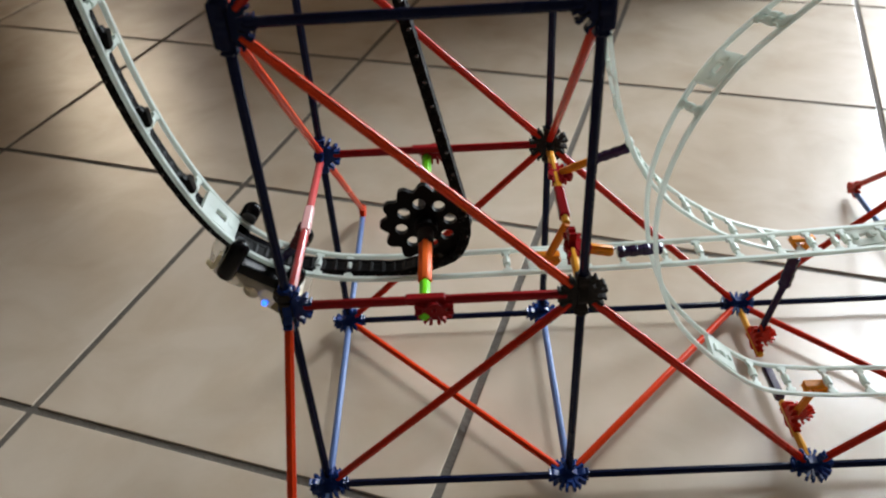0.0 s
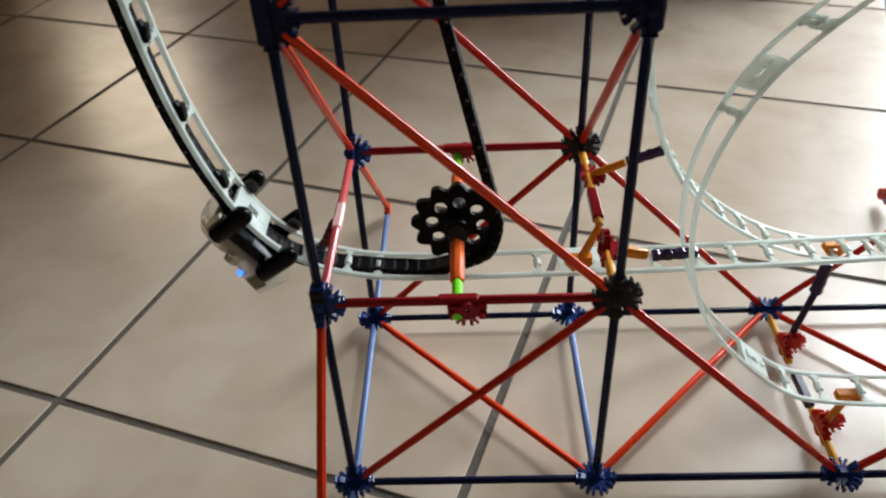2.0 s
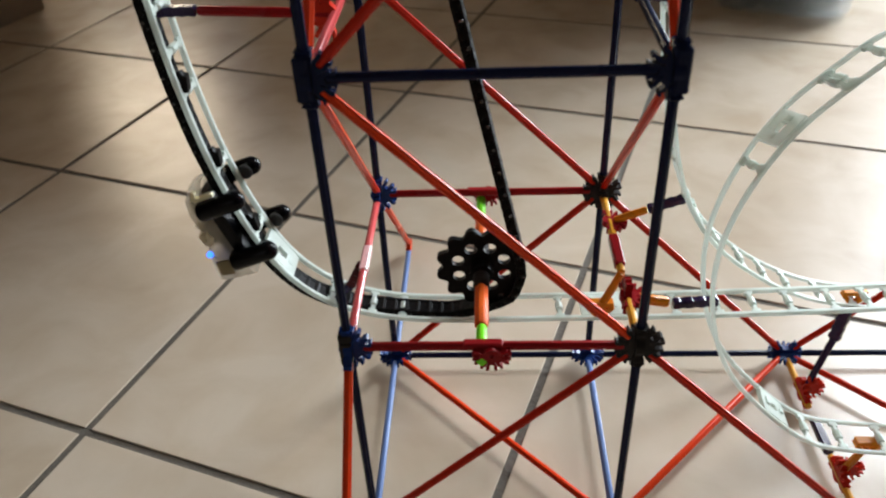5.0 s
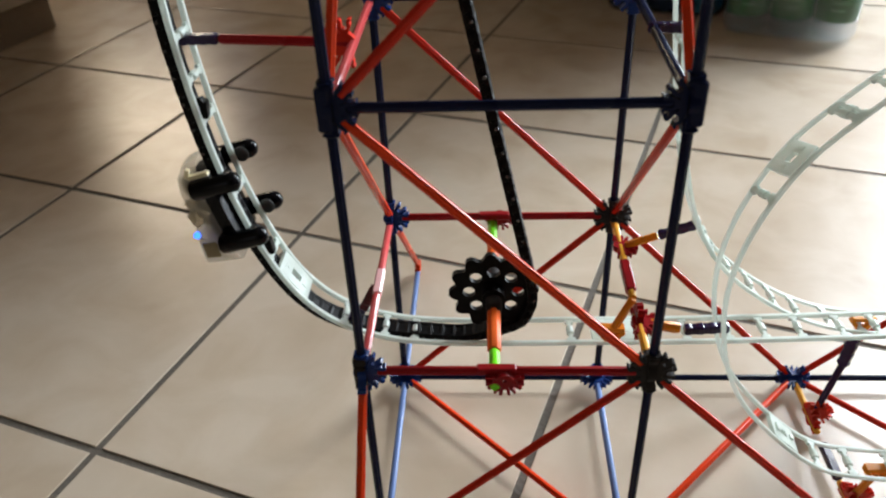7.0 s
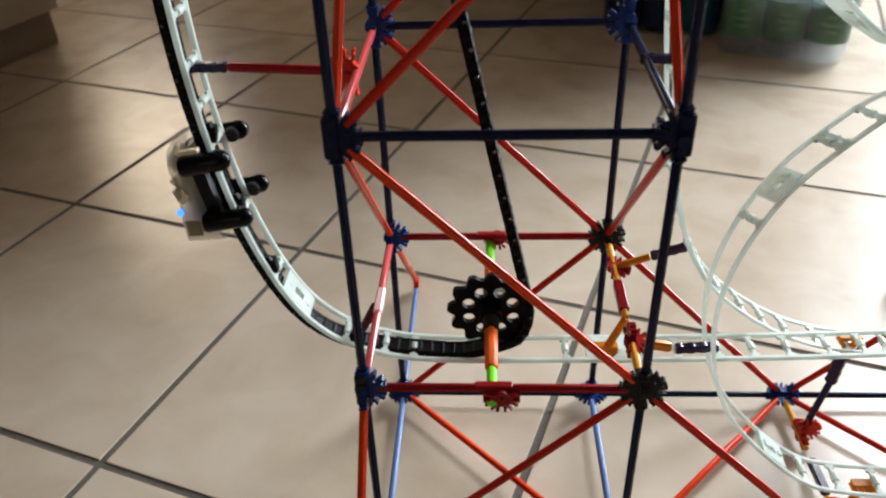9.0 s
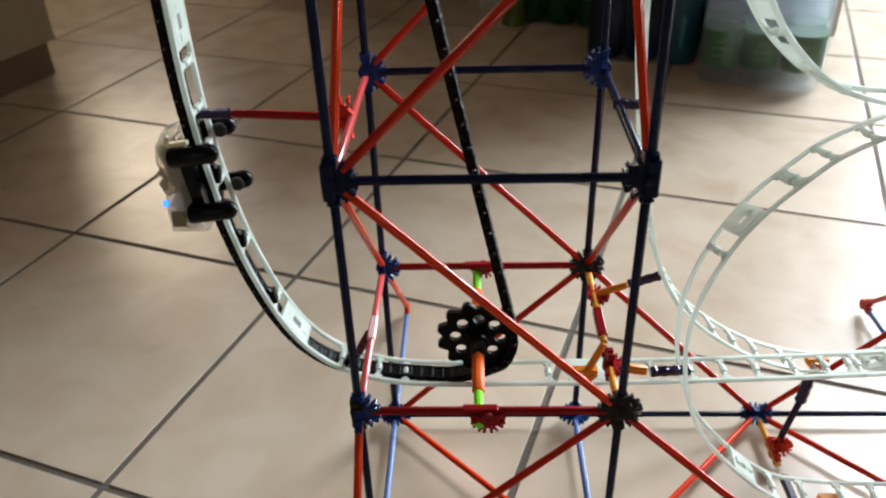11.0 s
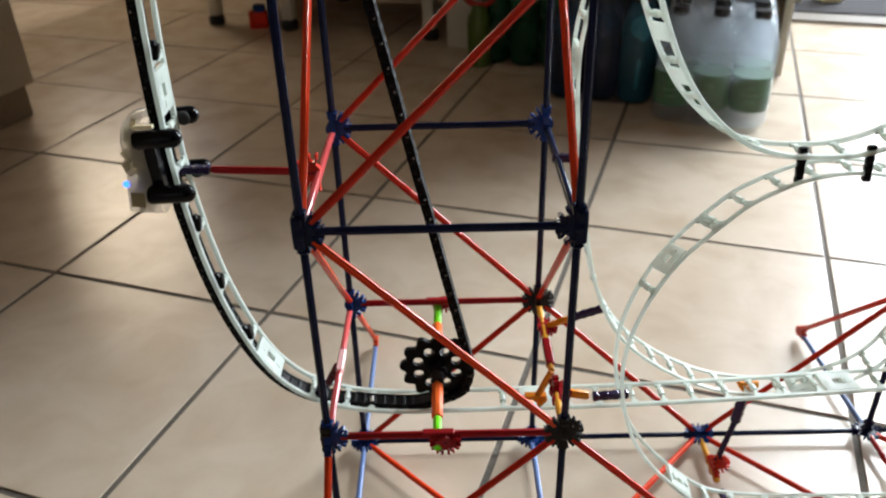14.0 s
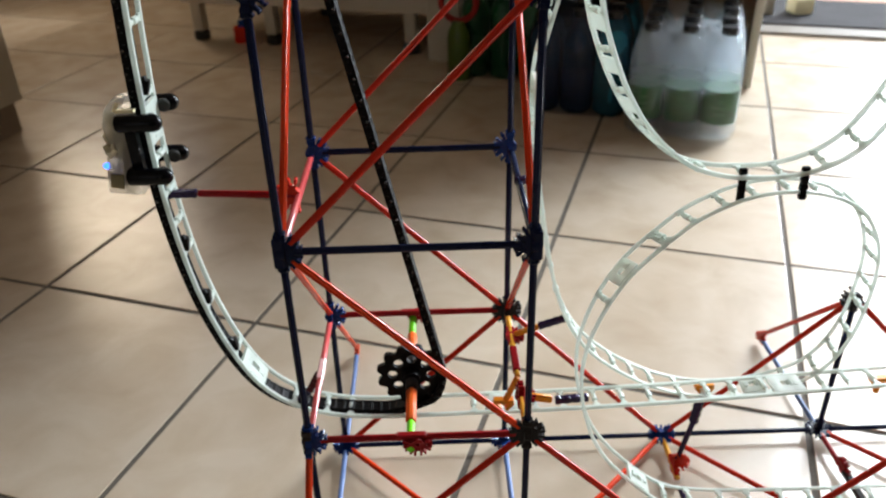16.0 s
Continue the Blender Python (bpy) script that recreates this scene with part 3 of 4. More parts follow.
def track(name, points, label, ties, plates, webs=(), bare=None, guides=(), plate=1.0, wide=0.0036, high=0.0031, across=(0, 1, 0)):
    """Two rails with cross ties; plates are the flat joints between lengths of track; guides are single ties, some with a chain guide."""
    line = spline(points)
    fr = frames_of(line, across)
    thing = tagged(new(name), label, "toy track", group="coaster tracks")
    for s in (-1, 1):
        bm = bmesh.new()
        sweep(bm, [p + side * (s * GAUGE / 2) for p, t, side, up in fr], [f[2] for f in fr], [f[3] for f in fr], wide, high)
        part("rail", bm, M["track"], thing)

    def at(k):
        p, t, side, up = fr[min(max(int(k / 0.004), 0), len(fr) - 1)]
        return Matrix((t, side, up)).transposed().to_4x4(), p

    def nearest(place):
        return min(range(len(line)), key=lambda i: (line[i] - Vector(place)).length) * 0.004

    def knob(bm, m):
        """The moulded nub in a tie's middle and the fillets at its ends."""
        lathe(bm, [(0.0012, -0.0038), (0.0025, -0.0029), (0.0025, 0.0029), (0.0012, 0.0038)], 8, m @ pose(0, 0, 0, 90, 0, 0))
        for s in (-1, 1):
            box(bm, (0.0058, 0.0030, 0.0021), m @ Matrix.Translation((0, s * (GAUGE / 2 - 0.0028), 0)), 0.0006)

    k, i = ties * 0.6, 0
    total = len(line) * 0.004
    while k < total:
        turn, p = at(k)
        i += 1
        if bare and bare(p, i):
            k += ties
            continue
        m = Matrix.Translation(p) @ turn
        bm = bmesh.new()
        box(bm, (0.0024, GAUGE, 0.0022), m)
        knob(bm, m)
        part("tie", bm, M["track"], thing)
        k += ties
    for place, guided in guides:
        turn, p = at(nearest(place))
        m = Matrix.Translation(p) @ turn
        bm = bmesh.new()
        box(bm, (0.0030, GAUGE, 0.0024), m)
        knob(bm, m)
        part("tie", bm, M["track"], thing)
        if guided:
            lump = bmesh.new()
            box(lump, (0.0095, 0.0080, 0.0040), m @ Matrix.Translation((0.0058, -0.0048, -0.0022)) @ pose(0, 0, 0, 8, 12, 5), 0.001)
            box(lump, (0.0042, 0.0046, 0.0050), m @ Matrix.Translation((0.0110, -0.0062, -0.0012)) @ pose(0, 0, 0, 0, -15, 8), 0.0008)
            part("chain_guide", lump, M["chain"], thing, "black chain guide behind the tie")
    for place in plates:
        turn, p = at(nearest(place))
        m = Matrix.Translation(p) @ turn @ Matrix.Diagonal((plate, 1, 1, 1))
        bm = bmesh.new()
        for x in (-0.0092, 0.0092):
            box(bm, (0.0100, GAUGE - 0.003, 0.0032), m @ Matrix.Translation((x, 0, 0)), 0.0007)
        for y in (-1, 1):
            box(bm, (0.0095, 0.0072, 0.0030), m @ Matrix.Translation((0, y * 0.0064, 0)))
        box(bm, (0.0045, 0.0060, 0.0052), m @ Matrix.Translation((-0.0085, 0, 0.0006)), 0.0006)
        box(bm, (0.0040, 0.0035, 0.0048), m @ Matrix.Translation((0.0085, 0, 0.0006)), 0.0006)
        part("joint_plate", bm, M["track"], thing)
    for place in webs:
        turn, p = at(nearest(place))
        bm = bmesh.new()
        box(bm, (0.0120, GAUGE - 0.003, 0.0024), Matrix.Translation(p) @ turn, 0.0006)
        part("web", bm, M["track"], thing)
    return line


LIFT = track("lift_track", [
    (0.52, 0.110, 0.122), (0.46, 0.105, 0.123), (0.39, 0.099, 0.124), (0.30, 0.091, 0.126), (0.20, 0.085, 0.128), (0.13, 0.083, 0.129),
    (0.07, 0.082, 0.129), (0.033, 0.082, 0.130), (0.005, 0.082, 0.134), (-0.024, 0.082, 0.145), (-0.045, 0.082, 0.163), (-0.0595, 0.082, 0.186),
    (-0.0712, 0.082, 0.215), (-0.0810, 0.082, 0.250), (-0.0872, 0.082, 0.285), (-0.0913, 0.082, 0.320), (-0.0934, 0.082, 0.355),
    (-0.0935, 0.082, 0.400), (-0.0918, 0.082, 0.450), (-0.089, 0.082, 0.500), (-0.086, 0.082, 0.600), (-0.080, 0.082, 0.720)],
    "pale mint glow plastic lift track with two rails", 0.0255,
    [(0.153, 0.083, 0.129), (-0.0500, 0.082, 0.1775), (-0.0935, 0.082, 0.392), (0.40, 0.10, 0.124)], bare=lambda p, i: p.x < 0.12,
    guides=[((x, 0.082, z), g) for x, z, g in ((0.0225, 0.129, 0), (0.0005, 0.135, 0), (-0.026, 0.146, 0), (-0.064, 0.199, 1), (-0.080, 0.2455, 1), (-0.088, 0.2915, 1),
                                               (-0.0908, 0.3135, 0), (-0.0925, 0.338, 0), (-0.0935, 0.368, 0), (-0.0935, 0.413, 1), (-0.0915, 0.4605, 0), (-0.0885, 0.508, 0), (-0.087, 0.556, 0), (-0.0855, 0.604, 0))])
LOOP = track("loop_track", [
    (0.215, 0.100, 0.560), (0.193, 0.100, 0.500), (0.180, 0.100, 0.454), (0.1705, 0.100, 0.414), (0.1705, 0.100, 0.373), (0.1765, 0.103, 0.321), (0.186, 0.109, 0.264), (0.198, 0.110, 0.215),
    (0.218, 0.112, 0.175), (0.252, 0.120, 0.139), (0.298, 0.128, 0.108), (0.344, 0.130, 0.096), (0.390, 0.128, 0.101), (0.432, 0.125, 0.121),
    (0.451, 0.120, 0.162), (0.455, 0.115, 0.212), (0.448, 0.110, 0.259), (0.423, 0.105, 0.298), (0.380, 0.100, 0.317), (0.335, 0.095, 0.318),
    (0.296, 0.088, 0.306), (0.274, 0.080, 0.295), (0.240, 0.065, 0.273), (0.217, 0.052, 0.245), (0.205, 0.044, 0.212), (0.206, 0.042, 0.175),
    (0.217, 0.040, 0.135), (0.238, 0.036, 0.104), (0.277, 0.030, 0.071), (0.312, 0.030, 0.061), (0.350, 0.030, 0.058), (0.42, 0.030, 0.057), (0.52, 0.030, 0.057)],
    "pale mint translucent plastic track bent into a vertical loop", 0.0255,
    [(0.210, 0.111, 0.186), (0.236, 0.062, 0.268), (0.256, 0.033, 0.086), (0.384, 0.128, 0.100), (0.425, 0.105, 0.297), (0.171, 0.100, 0.400)],
    bare=lambda p, i: p.x < 0.27 and p.y < 0.075, guides=[((0.2235, 0.055, 0.251), 0), ((0.262, 0.075, 0.288), 0)], plate=0.74, wide=0.0027, high=0.0026)
UPPER = track("upper_track", [
    (0.197, 0.100, 0.560), (0.202, 0.100, 0.500), (0.208, 0.100, 0.459), (0.217, 0.100, 0.429), (0.231, 0.098, 0.397), (0.249, 0.095, 0.370), (0.275, 0.092, 0.347),
    (0.300, 0.093, 0.337), (0.324, 0.095, 0.333), (0.363, 0.098, 0.333), (0.399, 0.100, 0.347), (0.421, 0.100, 0.376), (0.438, 0.100, 0.420), (0.44, 0.100, 0.48), (0.42, 0.100, 0.54)],
    "pale mint plastic track dipping above the loop", 0.0300,
    [(0.277, 0.092, 0.346)], [(0.2045, 0.1, 0.478), (0.212, 0.1, 0.445), (0.222, 0.1, 0.416), (0.237, 0.097, 0.388), (0.256, 0.094, 0.362)], across=(-0.3, 1, 0))
for x in (0.324, 0.370):
    clip((x, 0.086, 0.313), (x, 0.089, 0.338), "black", 0.0056, 0.0046, "black notched clip joining two tracks")

# ---- lift chain, sprocket and car ----
# how far along the lift track the car's middle has climbed, seconds and metres of height-following length
s0 = min(range(len(LIFT)), key=lambda i: (LIFT[i] - Vector((0.0745, 0.082, 0.129))).length) * 0.004


def lift_length(x, z):
    best = (9.0, 0.0)
    for i in range(int(s0 / 0.004), len(LIFT) - 1):
        p, q = LIFT[i], LIFT[i + 1]
        dx, dz = q.x - p.x, q.z - p.z
        f = min(1, max(0, ((x - p.x) * dx + (z - p.z) * dz) / (dx * dx + dz * dz)))
        best = min(best, ((p.x + f * dx - x) ** 2 + (p.z + f * dz - z) ** 2, (i + f) * 0.004))
    return best[1]


CLIMB = [(t, lift_length(x, z)) for t, x, z in CAR_AT]


def climbed(t):
    for (a, p), (b, q) in zip(CLIMB, CLIMB[1:]):
        if a <= t <= b:
            return p + (q - p) * (t - a) / (b - a)
    return CLIMB[-1][1]


def car_pose(t):
    p, d = along(LIFT, climbed(t))
    side = Vector((0, 1, 0))
    m = Matrix((d, side, d.cross(side))).transposed().to_4x4()
    return Matrix.Translation(p) @ m


def coaster_car():
    """Local x along the track (up the climb), y across, z along the track's normal; OUT points away from the tower."""
    car = tagged(new("coaster_car"), "small clear and black toy coaster car clamped on the lift track", "toy car")
    bm = bmesh.new()
    box(bm, (0.052, 0.033, 0.008), Matrix.Translation((-0.001, 0, OUT * 0.0105)), 0.0015)
    box(bm, (0.018, 0.026, 0.012), Matrix.Translation((-0.0135, 0, OUT * 0.0155)), 0.002)
    box(bm, (0.014, 0.024, 0.008), Matrix.Translation((0.0165, 0, OUT * 0.0170)), 0.002)
    part("chassis", bm, M["black"], car)
    for x in (-0.0192, 0.0192):
        for y in (-0.0205, 0.0205):
            bm = bmesh.new()
            r = 0.0060
            prof = [(r * math.cos(a), -r * math.sin(a)) for a in [math.pi / 2 * k / 5 for k in range(5, -1, -1)]]
            prof = [(max(a, 0.0004), b) for a, b in prof] + [(r, 0.0225), (r * 0.9, 0.024), (0.0004, 0.0243)]
            turn = pose(0, 0, 0) if OUT > 0 else pose(0, 0, 0, 180, 0, 0)
            lathe(bm, prof, 18, Matrix.Translation((x, y, -OUT * 0.0078)) @ turn)
            arm = part("wheel_arm", bm, M["black"], car)
            bm = bmesh.new()
            box(bm, (0.0115, 0.013, 0.0085), Matrix.Translation((x, y * 0.74, OUT * 0.0115)), 0.001)
            part("bracket", bm, M["black"], car)
            bm = bmesh.new()
            sgn = 1 if y > 0 else -1
            lathe(bm, [(0.0035, 0), (0.0046, 0.001), (0.0046, 0.0034), (0.0035, 0.0044)], 14, Matrix.Translation((x, y - sgn * 0.0036, -OUT * 0.0048)) @ pose(0, 0, 0, 90 * sgn, 0, 0))
            part("roller", bm, M["rubber"], arm)
    # clear shell with a long front hump and a boxy tail
    bm = bmesh.new()
    rings = []
    for x, high, wide in ((0.0320, 0.004, 0.006), (0.0300, 0.011, 0.011), (0.024, 0.0165, 0.0145), (0.014, 0.0195, 0.0155), (0.005, 0.0190, 0.0155),
                          (-0.001, 0.0165, 0.0150), (-0.005, 0.0175, 0.0155), (-0.010, 0.0215, 0.0160), (-0.022, 0.0225, 0.0160), (-0.032, 0.0190, 0.0155), (-0.0360, 0.012, 0.013), (-0.0370, 0.004, 0.011)):
        ring = []
        for k in range(12):
            a = math.pi * k / 11
            ring.append(bm.verts.new((x, wide * math.copysign(abs(math.cos(a)) ** 0.6, math.cos(a)), OUT * (0.0125 + high * math.sin(a) ** 0.55))))
        rings.append(ring)
    for a, b in zip(rings, rings[1:]):
        for k in range(11):
            bm.faces.new((a[k], a[k + 1], b[k + 1], b[k]))
    for r in (rings[0], rings[-1]):
        bm.faces.new(r)
    part("shell", bm, M["shell"], car, "clear rounded plastic shell")
    for at, size, seed in (((-0.0020, -0.003, 0.0262), (0.0100, 0.0135, 0.0078), 3), ((-0.0250, 0.002, 0.0265), (0.0095, 0.0130, 0.0075), 8), ((0.0145, 0.0, 0.0250), (0.0085, 0.0115, 0.0058), 5)):
        bm = bmesh.new()
        bmesh.ops.create_icosphere(bm, subdivisions=3, radius=1.0)
        for v in bm.verts:
            k = 0.95 + 0.5 * noise.noise(v.co * 3.4 + Vector((seed, 0, 0)))
            v.co = Vector((at[0] + v.co.x * size[0] * k, at[1] + v.co.y * size[1] * k, OUT * (at[2] + v.co.z * size[2] * k)))
        part("foil_lining", bm, M["foil"], car, "crinkled silvery lining under the shell", smooth=False)
    bm = bmesh.new()
    box(bm, (0.0180, 0.0300, 0.0150), Matrix.Translation((-0.0250, 0, OUT * 0.0265)) @ pose(0, 0, 0, 0, 8, 0), 0.002)
    part("tail_box", bm, M["shell"], car, "pale clear plastic tail box")
    bm = bmesh.new()
    box(bm, (0.0105, 0.0012, 0.0088), Matrix.Translation((-0.0235, -0.0166, OUT * 0.0265)) @ pose(0, 0, 0, 0, 8, 0), 0.0005)
    part("side_window", bm, M["window_tint"], car, "olive tinted side window")
    bm = bmesh.new()
    box(bm, (0.0024, 0.0040, 0.0130), Matrix.Translation((0.0272, -0.0185, OUT * 0.0095)), 0.0006)
    box(bm, (0.0060, 0.0030, 0.0024), Matrix.Translation((0.0295, -0.0180, OUT * 0.0155)) @ pose(0, 0, 0, 0, 30, 0), 0.0005)
    part("trim", bm, M["pale_trim"], car, "pale yellow trim strip")
    bm = bmesh.new()
    lathe(bm, [(0.0020, 0), (0.0023, 0.0012), (0.0016, 0.0030), (0.0004, 0.0036)], 12, Matrix.Translation((-0.0145, -0.0105, OUT * 0.0325)) @ (pose(0, 0, 0) if OUT > 0 else pose(0, 0, 0, 180, 0, 0)))
    part("led", bm, M["led"], car, "tiny blue glowing lamp")
    return car


OUT = -1 if car_pose(16.0).to_3x3().col[2].x > 0 else 1
car = coaster_car()

SPROCKET_R = 0.0268


def sprocket_thing():
    gear = tagged(new("sprocket"), "black scalloped plastic chain sprocket with round holes", "gear")
    bm = bmesh.new()
    n, lobes = 144, 12
    rim = []
    for i in range(n):
        a = 2 * math.pi * i / n
        r = SPROCKET_R + 0.0032 * (1 - 2 * abs(math.sin(lobes * a / 2)) ** 2.6) * 0.75
        rim.append((r * math.cos(a), r * math.sin(a)))
    holes = [(0.0158 * math.cos(2 * math.pi * k / 8 + 0.2), 0.0158 * math.sin(2 * math.pi * k / 8 + 0.2)) for k in range(8)]
    h = 0.0020
    edges = []

    def ring_of(points):
        vs = [bm.verts.new((x, -h, y)) for x, y in points]
        return [bm.edges.new((vs[i], vs[(i + 1) % len(vs)])) for i in range(len(vs))]

    edges += ring_of(rim)
    for hx, hz in holes:
        edges += ring_of([(hx + 0.0041 * math.cos(-2 * math.pi * k / 14), hz + 0.0041 * math.sin(-2 * math.pi * k / 14)) for k in range(14)])
    bmesh.ops.triangle_fill(bm, edges=edges, use_beauty=True, use_dissolve=False)
    inside = [f for f in bm.faces if any((f.calc_center_median().x - x) ** 2 + (f.calc_center_median().z - z) ** 2 < 0.0039 ** 2 for x, z in holes)]
    bmesh.ops.delete(bm, geom=inside, context="FACES_ONLY")
    out = bmesh.ops.extrude_face_region(bm, geom=bm.faces[:])
    for v in [v for v in out["geom"] if isinstance(v, bmesh.types.BMVert)]:
        v.co.y += 2 * h
    part("toothed_disc", bm, M["chain"], gear)
    bm = bmesh.new()
    lathe(bm, [(0.0055, -0.011), (0.0065, -0.010), (0.0075, 0.010), (0.0055, 0.011)], 18, pose(0, 0, 0, 90, 0, 0))
    part("hub", bm, M["chain"], gear)
    bm = bmesh.new()
    lathe(bm, [(0.0015, -0.0300), (0.0040, -0.0285), (0.0052, -0.0250), (0.0052, 0.0205), (0.0034, 0.0225), (0.0015, 0.024)], 14, pose(0, 0, 0, 90, 0, 0))
    part("hub_cap", bm, M["black_grip"], gear, "shiny dark hub end")
    return gear


gear = sprocket_thing()

# the chain's way: down the slanting strand, round the sprocket's lower right, then up along the lift track
C = Vector((AX, 0.082, AZ))
strand_dir = Vector((-0.208, 0, 0.978))
RC = SPROCKET_R - 0.0014
start_angle = math.atan2(strand_dir.x * -1, strand_dir.z)
tangent = C + Vector((strand_dir.z, 0, -strand_dir.x)) * RC
CHAIN = [tangent + strand_dir * (0.62 - 0.004 * i) for i in range(155)]
a0 = math.atan2(-strand_dir.x, strand_dir.z)
CHAIN += [C + Vector((math.cos(a), 0, math.sin(a))) * (RC + 0.0085 * max(0, (a0 - a - 0.3) / 1.5) ** 1.5) for a in [a0 - k * 0.004 / RC for k in range(1, 400)] if a > -math.pi / 2 + 0.15]
lift_part = []
for i in range(int(s0 / 0.004) + 2, len(LIFT)):
    p, t = LIFT[i], (LIFT[min(i + 1, len(LIFT) - 1)] - LIFT[i - 1]).normalized()
    out = t.cross(Vector((0, 1, 0))) * OUT
    g = min(1, max(0, (i * 0.004 - s0 - 0.060) / 0.06))
    lift_part.append(p + out * (0.0012 + 0.0058 * g))
CHAIN = spline([CHAIN[i] for i in list(range(0, len(CHAIN), 3))] + lift_part[2::5])
PITCH = 0.00775


def chain_link_bm():
    bm = bmesh.new()
    for y in (-0.0050, 0.0050):
        for z in (-0.0020, 0.0020):
            box(bm, (0.0074, 0.0026, 0.0022), Matrix.Translation((0, y, z)), 0.0005)
    lathe(bm, [(0.0012, -0.0068), (0.0033, -0.0062), (0.0033, 0.0062), (0.0012, 0.0068)], 12, Matrix.Translation((-0.0034, 0, 0)) @ pose(0, 0, 0, 90, 0, 0))
    for z in (-0.0018, 0.0018):
        box(bm, (0.0058, 0.0084, 0.0018), Matrix.Translation((0.0012, 0, z)))
    return bm


chain = tagged(new("drive_chain"), "black plastic link chain over the sprocket and lift track", "chain")
first_link = part("link", chain_link_bm(), M["chain"], chain, smooth=False)
links = [first_link]
# polished dome added on every second link to give the chain its glints
bm = bmesh.new()
lathe(bm, [(0.0013, 0.0), (0.0012, 0.0006), (0.0009, 0.0011), (0.0004, 0.0014)], 10, Matrix.Translation((-0.0034, -0.0066, 0.0010)) @ pose(0, 0, 0, 90, 0, 0))
glint_nub_mesh = part("pin_head", bm, M["pin"], first_link, "polished nub added to catch a glint").data
LINKS = int((len(CHAIN) - 1) * 0.004 / PITCH) - 34
for i in range(1, LINKS):
    ob = new("link", first_link.data)
    ob.parent = chain
    links.append(ob)
    if i % 2 == 0:
        new("pin_head", glint_nub_mesh).parent = ob


def link_pose(i, t):
    s = i * PITCH + climbed(t) - climbed(0)
    p, d = along(CHAIN, s)
    side = Vector((0, 1, 0))
    side = (side - d * d.dot(side)).normalized()
    return Matrix.Translation(p) @ Matrix((d, side, d.cross(side))).transposed().to_4x4()

# ---- things in the room ----
def bottle_bms(h=0.205, r=0.0338):
    body, label, cap = bmesh.new(), bmesh.new(), bmesh.new()
    prof = [(0.016, 0.004), (r * 0.8, 0.0), (r * 0.97, 0.006), (r, 0.014)]
    for k in range(7):
        z = 0.02 + k * 0.011
        prof += [(r, z), (r * 0.965, z + 0.004), (r, z + 0.008)]
    prof += [(r, 0.118), (r * 0.99, 0.142), (r * 0.90, 0.158), (r * 0.66, 0.174), (0.0135, 0.185), (0.0125, 0.188), (0.0155, 0.189), (0.0125, 0.191), (0.0125, h - 0.004)]
    lathe(body, prof, 22)
    lathe(label, [(r + 0.0006, 0.030), (r + 0.0008, 0.031), (r + 0.0008, 0.092), (r + 0.0006, 0.093)], 22)
    lathe(cap, [(0.0140, h - 0.014), (0.0148, h - 0.013), (0.0148, h - 0.001), (0.0138, h)], 20)
    return body, label, cap


def bottle_pack(u, v, turn, mats, label, h=0.205, text=True):
    """Six bottles in two rows, wrapped in thin film."""
    pack = tagged(new("bottle_pack"), label, "bottle pack", group="packs of drink bottles")
    pack.matrix_world = ROOM @ pose(u, v, 0, 0, 0, turn)
    made = None
    for i in range(3):
        for j in range(2):
            x, y = (i - 1) * 0.0682, (j - 0.5) * 0.0682
            if made is None:
                bms = bottle_bms(h)
                made = [part(n, b, M[m], None) for n, b, m in zip(("bottle", "label", "cap"), bms, mats)]
                bottle = made
            else:
                bottle = [new(o.name.split(".")[0], o.data) for o in made]
            bottle[0].parent = pack
            bottle[1].parent = bottle[2].parent = bottle[0]
            if i == 2 and mats[0] == "teal":
                for o in bottle[:2]:
                    o.material_slots[0].link = "OBJECT"
                    o.material_slots[0].material = M["teal_bright"]
            bottle[0].matrix_basis = pose(x, y, 0.002, 0, 0, random.uniform(0, 360))
            if text and j == 0:
                for k, wide in enumerate((0.020, 0.030, 0.014)):
                    bm = bmesh.new()
                    for s in range(5):
                        a = -math.pi / 2 + (s - 2) * wide / 5 / 0.033
                        box(bm, (wide / 5 * 0.8, 0.0006, 0.0045), Matrix.Translation((0.0352 * math.cos(a), 0.0352 * math.sin(a), 0.050 + 0.012 * k)) @ pose(0, 0, 0, 0, 0, math.degrees(a) + 90))
                    t = part("print", bm, M["label_text"], bottle[0])
                    t.matrix_basis = bottle[0].matrix_basis.to_3x3().inverted().to_4x4()
    # film: a loose rounded skin round the six bottles, drawn in towards the necks
    bm = bmesh.new()
    rings = []
    for z, k in ((0.001, 0.97), (0.012, 1.0), (0.06, 1.0), (0.12, 1.0), (0.150, 0.985), (0.185, 0.90), (h - 0.009, 0.86), (h - 0.005, 0.72), (h - 0.010, 0.52), (h - 0.004, 0.34), (h - 0.010, 0.15)):
        ring = []
        for s in range(48):
            a = 2 * math.pi * s / 48
            ca, sa = math.cos(a), math.sin(a)
            x = math.copysign(abs(ca) ** 0.35, ca) * 0.1040 * k
            y = math.copysign(abs(sa) ** 0.35, sa) * 0.0700 * (k * 0.9 + 0.1 * (z < 0.15))
            w = 0.0034 * noise.noise(Vector((x * 55, y * 55, z * 28 + u * 9)))
            ring.append(bm.verts.new((x * (1 + w * 8), y * (1 + w * 8), z + w * (2.4 if z > 0.19 else 1))))
        rings.append(ring)
    for a, b in zip(rings, rings[1:]):
        for s in range(48):
            bm.faces.new((a[s], a[(s + 1) % 48], b[(s + 1) % 48], b[s]))
    bm.faces.new(rings[-1])
    film = part("film_wrap", bm, M[{"teal": "thin_film", "dark_green": "green_film"}.get(mats[0], "film")], pack, "crinkled clear shrink film")
    return pack


